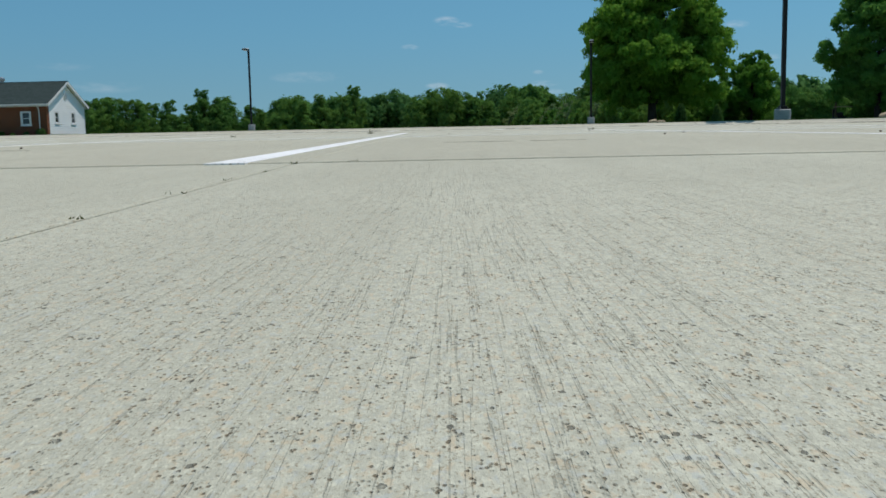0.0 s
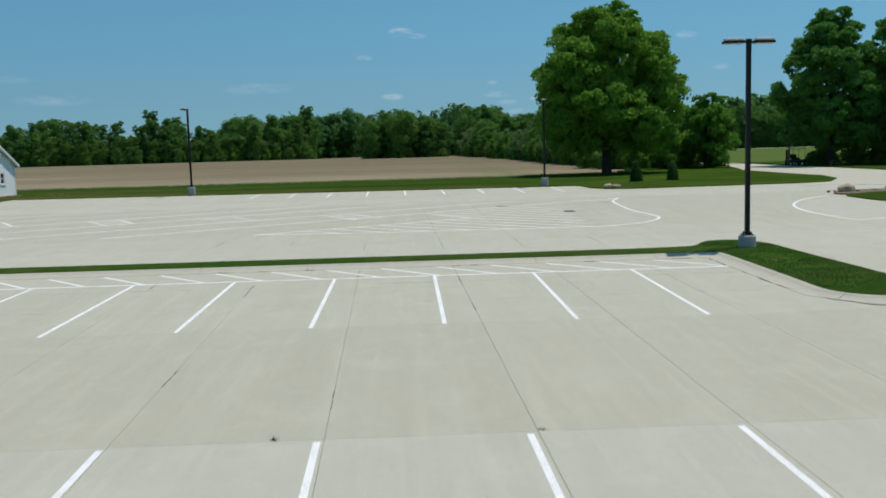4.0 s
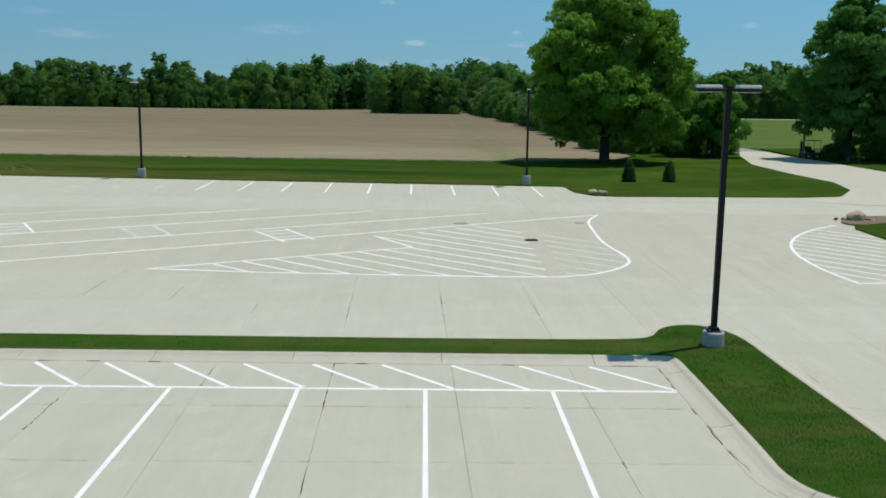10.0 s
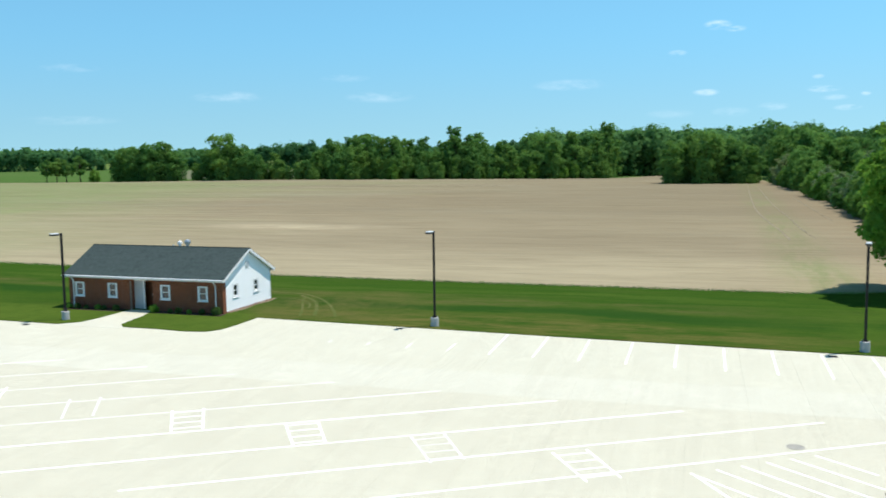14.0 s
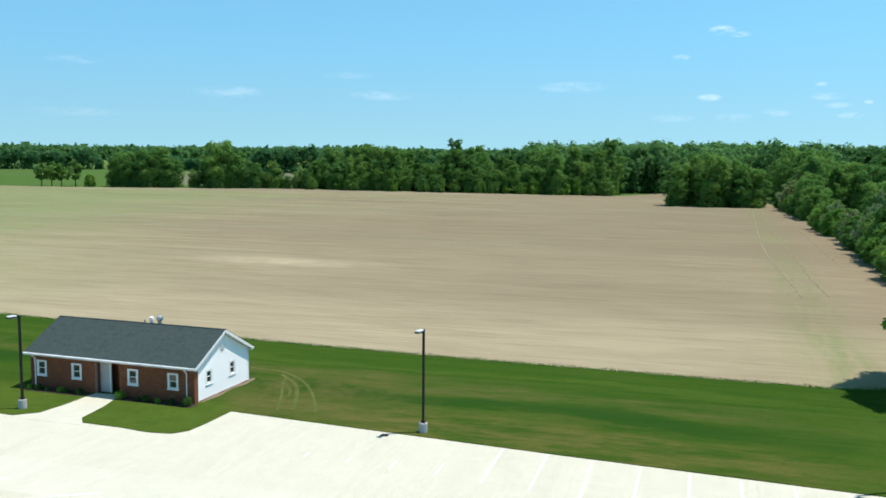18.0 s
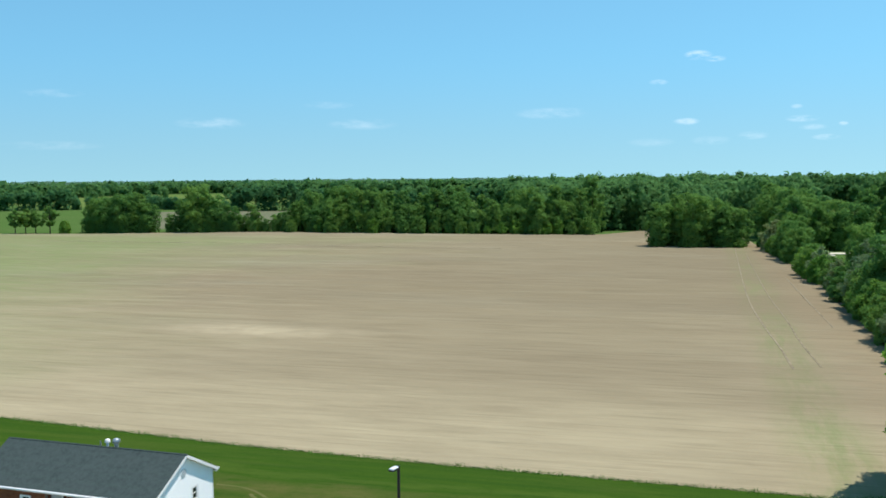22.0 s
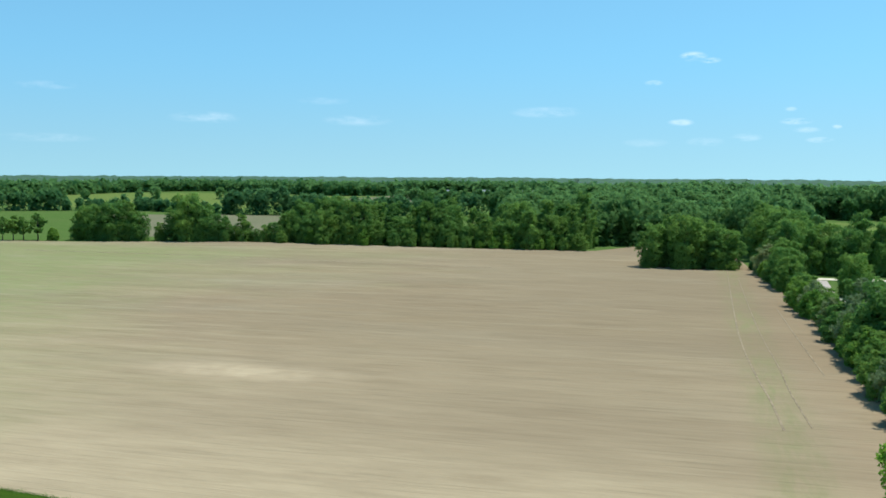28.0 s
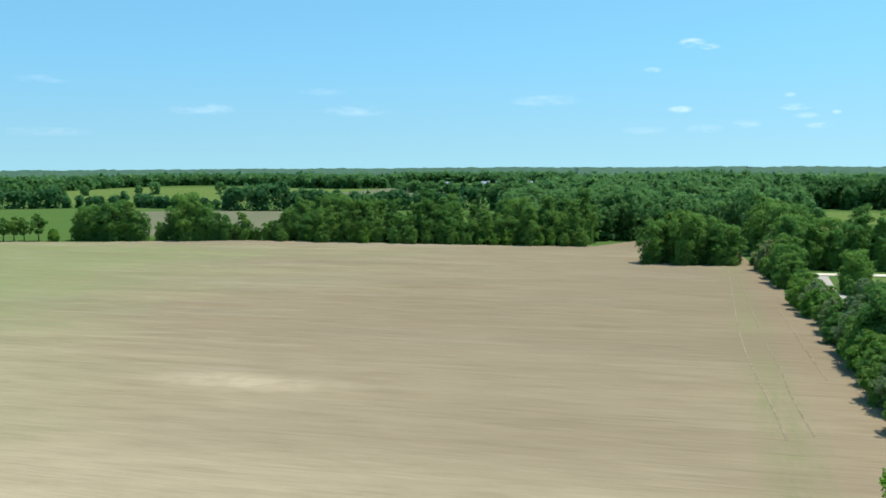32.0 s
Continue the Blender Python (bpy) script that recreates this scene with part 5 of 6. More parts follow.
# ---------------------------------------------------------------- lamps
def lamp_head(parent, x, y, z, dx, dy):
    """A flat shoebox lantern pointing along (dx, dy), with its lens below."""
    turn = Matrix.Translation((x, y, z)) @ Matrix.Rotation(math.atan2(dy, dx), 4, "Z")
    bm = box(bmesh.new(), 0.16, 0.80, -0.17, 0.17, -0.045, 0.04, 0.025)
    bmesh.ops.transform(bm, matrix=turn, verts=bm.verts[:])
    head = part("lantern", bm, BLACK_METAL, parent, "flat black lantern housing")
    bm = box(bmesh.new(), 0.22, 0.75, -0.135, 0.135, -0.058, -0.04, 0.006)
    bmesh.ops.transform(bm, matrix=turn, verts=bm.verts[:])
    part("lens", bm, LENS, head, "clear lamp lens")
    # cover coloured pale to draw the bright reflection along the housing's top
    bm = box(bmesh.new(), 0.19, 0.77, -0.15, 0.15, 0.035, 0.12, 0.035)
    bmesh.ops.transform(bm, matrix=turn, verts=bm.verts[:])
    part("cover", bm, LANTERN_GLEAM, head, "domed cover, coloured pale for the sky's gleam")
    bm = box(bmesh.new(), 0.04, 0.2, -0.045, 0.045, -0.03, 0.03, 0.01)
    bmesh.ops.transform(bm, matrix=turn, verts=bm.verts[:])
    part("arm", bm, BLACK_METAL, parent)


def lamp(x, y, ground, base_h, top, heads, label):
    ob = thing("street_lamp", label, "street lamp", "car park lamps", at=(x, y, ground))
    bm = bmesh.new()
    tube(bm, [(0, 0, -0.4), (0, 0, base_h - 0.03), (0, 0, base_h)], [0.27, 0.27, 0.245], 24)
    part("footing", bm, POLE_BASE, ob, "round cast concrete footing")
    boxed("base_plate", -0.16, 0.16, -0.16, 0.16, base_h, base_h + 0.03, BLACK_METAL, ob, bevel=0.005)
    boxed("base_cover", -0.115, 0.115, -0.115, 0.115, base_h + 0.03, base_h + 0.12, BLACK_METAL, ob, bevel=0.02)
    for sx in (-1, 1):
        for sy in (-1, 1):
            bm = bmesh.new()
            tube(bm, [(0.13 * sx, 0.13 * sy, base_h + 0.02), (0.13 * sx, 0.13 * sy, base_h + 0.07)], 0.014, 6)
            part("bolt", bm, METAL, ob)
    boxed("pole", -0.068, 0.068, -0.068, 0.068, base_h + 0.1, top, BLACK_METAL, ob, "square black steel pole", 0.012)
    boxed("cap", -0.075, 0.075, -0.075, 0.075, top, top + 0.03, BLACK_METAL, ob, bevel=0.008)
    for dx, dy in heads:
        lamp_head(ob, 0, 0, top - 0.06, dx, dy)
    return ob


def lamps():
    two = "black twin-headed car park lamp on a concrete footing"
    one = "black single-headed car park lamp on a concrete footing"
    lamp(10.87, 32.75, G(11, 32.7) + 0.08, 0.38, 6.42, [(1, 0.05), (-1, -0.05)], two)
    lamp(-15.95, 73.75, 0.64, 0.62, 6.38, [(-0.25, -1)], one)
    lamp(10.25, 71.75, 0.64, 0.62, 6.25, [(-0.1, -1)], one)
    lamp(-42.7, 70.4, 0.64, 0.62, 6.2, [(-0.5, -1)], one)


# ---------------------------------------------------------------- the brick office
def house():
    x0, x1, y0, y1, z0, zt, ridge = -46.14, -32.42, 75.22, 82.12, G(0, 75), 3.23, 5.2
    over = 0.3
    h = thing("brick_office", "small single-storey brick office with white gable and dark roof", "building", at=(x0, y0, z0), turn=-2.3)
    L, D, H, R = x1 - x0, y1 - y0, zt - z0, ridge - z0
    d0, d1, dtop = 5.6, 7.65, 2.25
    wins = [(c - 0.38, c + 0.38) for c in (1.0, 4.05, 8.8, 12.05)]
    sill, head = 0.98, 1.98
    # front: mortar core with openings, and single bricks in front of it
    cols = [0.0]
    for a, b in sorted([*wins, (d0, d1)]):
        cols += [a, b]
    cols.append(L)
    for k in range(0, len(cols), 2):
        if cols[k + 1] - cols[k] > 0.01:
            boxed("wall", cols[k], cols[k + 1], 0.012, 0.25, -0.3, H, MORTAR, h, "red brick front wall")
    for a, b in wins:
        boxed("wall", a, b, 0.012, 0.25, -0.3, sill, MORTAR, h, "red brick front wall")
        boxed("wall", a, b, 0.012, 0.25, head, H, MORTAR, h, "red brick front wall")
    boxed("wall", d0, d1, 0.012, 0.25, dtop, H, MORTAR, h, "red brick front wall")
    # recessed porch
    boxed("porch_wall", d0 - 0.12, d0, 0.25, 1.5, -0.1, dtop + 0.2, BRICK_TONES[1], h, "brick porch side")
    boxed("porch_wall", d1, d1 + 0.12, 0.25, 1.5, -0.1, dtop + 0.2, BRICK_TONES[1], h, "brick porch side")
    boxed("porch_ceiling", d0, d1, 0.25, 1.5, dtop, dtop + 0.1, WHITE_TRIM, h)
    boxed("porch_wall", d0 + 0.0, d1, 1.5, 1.62, -0.1, dtop + 0.1, BRICK_TONES[0], h, "brick porch back")
    # door takes the shade colour where the recess shows only a dark opening
    door = boxed("door", d1 - 1.12, d1 - 0.15, 1.42, 1.49, 0.0, 2.08, RECESS_SHADE, h, "entrance door coloured near-black for the porch's shade", 0.006)
    boxed("door_handle", d1 - 1.04, d1 - 1.0, 1.34, 1.42, 0.95, 1.1, METAL, door)
    boxed("porch_screen", d0 + 0.02, d0 + 0.85, 0.55, 0.61, 0.0, dtop - 0.02, DOOR_GREY, h, "pale grey panelled porch screen", 0.01)
    boxed("porch_post", d0 + 0.83, d0 + 0.95, 0.52, 0.64, 0.0, dtop, WHITE_TRIM, h, "white porch post", 0.01)
    # other walls
    boxed("wall", 0, L, D - 0.25, D, -0.3, H, BRICK_TONES[0], h, "brick rear wall")
    boxed("wall", 0, 0.25, 0.25, D - 0.25, -0.3, H, BRICK_TONES[0], h, "brick end wall")
    for nm, x in (("gable", L - 0.25), ("gable", 0.0)):
        bm = bmesh.new()
        pts = [(0.0, H), (D, H), (D / 2, R - 0.2)]
        vs = [[bm.verts.new((xx, y, z)) for y, z in pts] for xx in (x, x + 0.25)]
        bm.faces.new(vs[0][::-1])
        bm.faces.new(vs[1])
        for i in range(3):
            bm.faces.new((vs[0][i], vs[0][(i + 1) % 3], vs[1][(i + 1) % 3], vs[1][i]))
        part(nm, bm, SIDING, h, "white gable")
    gw = [(1.75 - 0.36, 1.75 + 0.36), (4.7 - 0.36, 4.7 + 0.36)]
    ys = [0.25, gw[0][0], gw[0][1], gw[1][0], gw[1][1], D - 0.25]
    for k in range(0, 6, 2):
        boxed("wall", L - 0.25, L, ys[k], ys[k + 1], -0.3, H, SIDING, h, "white sided end wall")
    for a, b in gw:
        boxed("wall", L - 0.25, L, a, b, -0.3, 1.12, SIDING, h, "white sided end wall")
        boxed("wall", L - 0.25, L, a, b, 2.0, H, SIDING, h, "white sided end wall")
    # lapped boards on the white end
    rise = 0.15
    k = 0
    while 0.12 + k * rise < R - 0.45:
        z = 0.12 + k * rise
        half = D / 2 if z + rise < H else (D / 2) * (R - 0.22 - z - rise) / (R - 0.22 - H)
        spans = [(D / 2 - half + (0.3 if z < H else 0.02), D / 2 + half)]
        for a, b in gw:
            if 1.12 - rise < z < 2.0:
                spans = [s for p, q in spans for s in ((p, min(q, a)), (max(p, b), q)) if s[1] - s[0] > 0.02]
        for a, b in spans:
            verts = [(L + 0.002, a, z), (L + 0.028, a, z), (L + 0.006, a, z + rise), (L + 0.002, b, z), (L + 0.028, b, z), (L + 0.006, b, z + rise)]
            link_mesh("siding_board", verts, [(0, 1, 2), (5, 4, 3), (1, 4, 5, 2), (0, 3, 4, 1), (0, 2, 5, 3)], SIDING, h)
        k += 1
    boxed("plinth", L - 0.26, L + 0.02, 0.3, D, -0.3, 0.12, POLE_BASE, h, "concrete plinth")
    boxed("corner_board", L + 0.0, L + 0.035, D - 0.09, D + 0.03, 0.1, H, WHITE_TRIM, h)
    # windows
    def window(parent, a, b, z0w, z1w, face):
        if face == "front":
            m = Matrix.Translation((a, 0, 0))
        else:
            m = Matrix.Translation((L, a, 0)) @ Matrix.Rotation(radians(90), 4, "Z")
        w = b - a
        def bit(name, xa, xb, ya, yb, za, zb, mat, par, label="", bev=0.0):
            bm = box(bmesh.new(), xa, xb, ya, yb, za, zb, bev)
            bmesh.ops.transform(bm, matrix=m, verts=bm.verts[:])
            return part(name, bm, mat, par, label)
        win = bit("window", 0.05, w - 0.05, 0.08, 0.12, z0w + 0.05, z1w - 0.05, RECESS_SHADE, parent, "white-framed sash window")
        t = 0.11
        bit("window_frame", -0.06, t - 0.06 + 0.06, -0.03, 0.08, z0w - 0.05, z1w + 0.06, WHITE_TRIM, win, bev=0.006)
        bit("window_frame", w - t + 0.0, w + 0.06, -0.03, 0.08, z0w - 0.05, z1w + 0.06, WHITE_TRIM, win, bev=0.006)
        bit("window_frame", t, w - t, -0.03, 0.08, z1w - 0.06, z1w + 0.06, WHITE_TRIM, win, bev=0.006)
        bit("window_frame", t, w - t, -0.03, 0.08, z0w - 0.05, z0w + 0.07, WHITE_TRIM, win, bev=0.006)
        bit("window_sill", -0.09, w + 0.09, -0.08, 0.0, z0w - 0.11, z0w - 0.052, WHITE_TRIM, win, bev=0.006)
        bit("sash_rail", t, w - t, 0.02, 0.075, (z0w + z1w) / 2 - 0.025, (z0w + z1w) / 2 + 0.025, WHITE_TRIM, win)
        for za, zb in ((z0w + 0.07, (z0w + z1w) / 2 - 0.025), ((z0w + z1w) / 2 + 0.025, z1w - 0.06)):
            bit("pane", t, w - t, 0.05, 0.06, za, zb, GLASS, win, "dark window glass")
    for a, b in wins:
        window(h, a, b, sill, head, "front")
    for a, b in gw:
        window(h, a, b, 1.12, 2.0, "gable")
    # round louvre in the gable
    bm = bmesh.new()
    tube(bm, [(L + 0.0, D / 2, 3.32), (L + 0.06, D / 2, 3.32)], [0.3, 0.3], 24)
    vent = part("gable_vent", bm, WHITE_TRIM, h, "round white gable vent")
    for k in range(-3, 4):
        w = math.sqrt(max(0.01, 0.24**2 - (k * 0.07) ** 2))
        boxed("slat", L + 0.06, L + 0.075, D / 2 - w, D / 2 + w, 3.32 + k * 0.07 - 0.012, 3.32 + k * 0.07 + 0.012, DOOR_GREY, vent)
    # roof: two pitches of shingle courses
    run, up = D / 2 + over, (R - (H + 0.15)) * (D / 2 + over) / (D / 2)
    low = R - up
    slope = math.atan2(up, run)
    long = math.hypot(up, run)
    for side in (0, 1):
        deck = bmesh.new()
        box(deck, -over, L + over, 0, long, -0.12, 0.0)
        m = Matrix.Translation((0, -over, low)) @ Matrix.Rotation(slope, 4, "X")
        if side:
            m = Matrix.Translation((0, D + over, low)) @ Matrix.Rotation(math.pi, 4, "Z") @ Matrix.Translation((-L, 0, 0)) @ Matrix.Rotation(slope, 4, "X")
        bmesh.ops.transform(deck, matrix=m, verts=deck.verts[:])
        roof = part("roof", deck, SHINGLE, h, "dark grey asphalt shingle roof")
        courses = int(long / 0.145)
        for c in range(courses):
            ya, yb = c * long / courses - 0.01, (c + 1) * long / courses + 0.03
            bm = bmesh.new()
            box(bm, -over - 0.02, L + over + 0.02, ya, yb, 0.0, 0.008)
            for v in bm.verts:
                if v.co.y < ya + 0.01:
                    v.co.z += 0.008
            bmesh.ops.transform(bm, matrix=m, verts=bm.verts[:])
            part("shingle_course", bm, SHINGLE, roof)
    boxed("ridge_cap", -over - 0.03, L + over + 0.03, D / 2 - 0.1, D / 2 + 0.1, R - 0.06, R + 0.008, SHINGLE, h, "shingle ridge cap", 0.006)
    # white eaves, rakes, gutter and downpipes
    for yy, s in ((-over, -1), (D + over, 1)):
        boxed("fascia", -over, L + over, min(yy, yy + s * 0.03), max(yy, yy + s * 0.03), low - 0.15, low - 0.0, WHITE_TRIM, h, "white eaves board")
        boxed("gutter", -over, L + over, min(yy + s * 0.03, yy + s * 0.15), max(yy + s * 0.03, yy + s * 0.15), low - 0.1, low - 0.01, WHITE_TRIM, h, "white gutter", 0.02)
        boxed("soffit", -over, L + over, min(yy, yy - s * over), max(yy, yy - s * over), low - 0.2, low - 0.17, WHITE_TRIM, h)
    for xx in (-over, L + over):
        for s in (0, 1):
            bm = box(bmesh.new(), xx - 0.02, xx + 0.02, 0, long, -0.2, -0.005)
            m = Matrix.Translation((0, -over, low)) @ Matrix.Rotation(slope, 4, "X")
            if s:
                m = Matrix.Translation((0, D, 0)) @ Matrix.Diagonal((1, -1, 1, 1)) @ m
            bmesh.ops.transform(bm, matrix=m, verts=bm.verts[:])
            bmesh.ops.recalc_face_normals(bm, faces=bm.faces[:])
            part("rake_board", bm, WHITE_TRIM, h, "white rake board")
    # white boarding under the eaves at the gables, and the sign board over the porch
    for xa, xb in ((-over, 0.0), (L + 0.03, L + over)):
        for s in (0, 1):
            bm = box(bmesh.new(), xa, xb, 0.0, long - 0.05, -0.15, -0.125)
            m = Matrix.Translation((0, -over, low)) @ Matrix.Rotation(slope, 4, "X")
            if s:
                m = Matrix.Translation((0, D, 0)) @ Matrix.Diagonal((1, -1, 1, 1)) @ m
            bmesh.ops.transform(bm, matrix=m, verts=bm.verts[:])
            bmesh.ops.recalc_face_normals(bm, faces=bm.faces[:])
            part("rake_soffit", bm, WHITE_TRIM, h)
    boxed("sign_board", d0 + 0.45, d0 + 1.5, -0.05, -0.02, dtop + 0.04, dtop + 0.2, WHITE_TRIM, h, "small white sign board over the porch", 0.004)
    for xx in (0.45, L - 0.55):
        bm = bmesh.new()
        tube(bm, [(xx, -over - 0.08, low - 0.1), (xx, -over + 0.05, low - 0.3), (xx, -0.06, low - 0.45), (xx, -0.06, 0.15), (xx, -0.22, 0.05)], 0.045, 8)
        part("downpipe", bm, WHITE_TRIM, h, "white downpipe")
    boxed("corner_pier", L + 0.002, L + 0.03, -0.01, 0.42, -0.3, H - 0.02, BRICK_TONES[0], h, "red brick corner return")
    boxed("plinth", L + 0.002, L + 0.025, 0.42, D, -0.3, 0.16, BRICK_TONES[1], h, "low brick plinth")
    # roof vents
    bm = bmesh.new()
    tube(bm, [(7.45, D / 2 + 0.55, R - 0.5), (7.45, D / 2 + 0.55, R + 0.1), (7.45, D / 2 + 0.55, R + 0.14), (7.45, D / 2 + 0.55, R + 0.3), (7.45, D / 2 + 0.55, R + 0.38)], [0.1, 0.1, 0.19, 0.17, 0.06], 14)
    part("vent_cowl", bm, WHITE_TRIM, h, "round white vent cowl")
    bm = bmesh.new()
    tube(bm, [(8.2, D / 2 + 0.5, R - 0.5), (8.2, D / 2 + 0.5, R + 0.12), (8.2, D / 2 + 0.5, R + 0.16), (8.2, D / 2 + 0.5, R + 0.3), (8.2, D / 2 + 0.5, R + 0.42), (8.2, D / 2 + 0.5, R + 0.5)], [0.14, 0.14, 0.2, 0.24, 0.2, 0.06], 16)
    vent = part("roof_vent", bm, METAL, h, "round metal turbine vent")
    for k in range(10):
        a = k * math.tau / 10
        bm = box(bmesh.new(), 0.225, 0.25, -0.012, 0.012, R + 0.17, R + 0.41)
        bmesh.ops.transform(bm, matrix=Matrix.Translation((8.2, D / 2 + 0.5, 0)) @ Matrix.Rotation(a, 4, "Z"), verts=bm.verts[:])
        part("vane", bm, METAL, vent)
    bm = bmesh.new()
    tube(bm, [(6.6, D / 2 + 0.9, R - 0.7), (6.6, D / 2 + 0.9, R + 0.02)], 0.05, 10)
    part("vent_pipe", bm, METAL, h)
    # bricks on the front, course by course: the ones by the entrance singly, the rest joined
    return h, L, D, H, wins, d0, d1, dtop, sill, head


def brickwork(h, L, D, H, wins, d0, d1, dtop, sill, head):
    bw, bh, j = 0.203, 0.067, 0.01
    holes = [(a, b, sill, head) for a, b in wins] + [(d0, d1, -1, dtop)]
    single = []
    joined = {0: ([], []), 1: ([], []), 2: ([], [])}
    rng = random.Random(9)
    meshes = []
    for t in range(3):
        me = bpy.data.meshes.new("brick")
        bm = box(bmesh.new(), 0, bw, -0.012, 0.02, 0, bh)
        bm.to_mesh(me)
        bm.free()
        me.materials.append(BRICK_TONES[t])
        meshes.append(me)
    count = 0
    for r in range(int((H + 0.1) / (bh + j))):
        z = -0.06 + r * (bh + j)
        x = -(bw + j) / 2 * (r % 2)
        while x < L:
            a, b = max(x, 0.0), min(x + bw, L)
            x += bw + j
            for p, q, za, zb in holes:
                if za < z + bh / 2 < zb:
                    if a >= p - 0.001 and b <= q + 0.001:
                        a = b
                    elif a < p < b:
                        b = p
                    elif a < q < b:
                        a = q
            if b - a < 0.03:
                continue
            t = rng.choice((0, 0, 1, 2))
            if abs(b - a - bw) < 1e-4 and count < 290 and d1 < a < 9.6:
                ob = new("brick", meshes[t])
                ob.parent = h
                ob.location = (a, 0, z)
                count += 1
                continue
            v, f = joined[t]
            k = len(v)
            v += [(xx, yy, zz) for zz in (z, z + bh) for xx, yy in ((a, -0.012), (b, -0.012), (b, 0.02), (a, 0.02))]
            f += [(k, k + 1, k + 5, k + 4), (k + 1, k + 2, k + 6, k + 5), (k + 4, k + 5, k + 6, k + 7), (k + 3, k, k + 4, k + 7), (k + 3, k + 2, k + 1, k)]
    for t, (v, f) in joined.items():
        tagged(link_mesh("bricks", v, f, BRICK_TONES[t], h), kind="stuff")


# ---------------------------------------------------------------- stones, grates, drive, cart
def stone(name, label, x, y, size, material, seed, sink=0.12, group=""):
    bm = bmesh.new()
    bmesh.ops.create_icosphere(bm, subdivisions=3, radius=1.0)
    for v in bm.verts:
        n = v.co.normalized()
        k = 1 + 0.28 * noise.noise(n * 1.3 + Vector((seed * 7.1, 0, 0))) + 0.1 * noise.noise(n * 3.7 + Vector((0, seed * 3.3, 0))) + 0.04 * noise.noise(n * 9)
        v.co = Vector((n.x * size[0], n.y * size[1], n.z * size[2])) * k
    ob = part(name, bm, material, None, "", True)
    ob.matrix_world = pose(x, y, G(x, y) + size[2] * (1 - sink) + 0.02, 0, 0, seed * 37)
    return tagged(ob, label, "rock", group)


WHEEL_MARKS = [
    ([(-34.0, 85.3), (-31.3, 85.2), (-28.7, 83.3), (-26.6, 80.6), (-24.6, 77.0), (-23.9, 75.4)], 0.11),
    ([(-30.6, 84.0), (-28.3, 81.8), (-26.7, 78.5), (-25.6, 75.6)], 0.14), ([(-29.9, 83.2), (-29.2, 81.2), (-28.0, 78.8), (-26.6, 75.3)], 0.1),
    ([(-31.6, 82.3), (-30.2, 82.4), (-28.2, 80.6), (-27.4, 78.6)], 0.08),
]
MANHOLE = plain("worn_manhole_iron", (0.42, 0.405, 0.35), 0.7, 0.1, 0.25, 20)


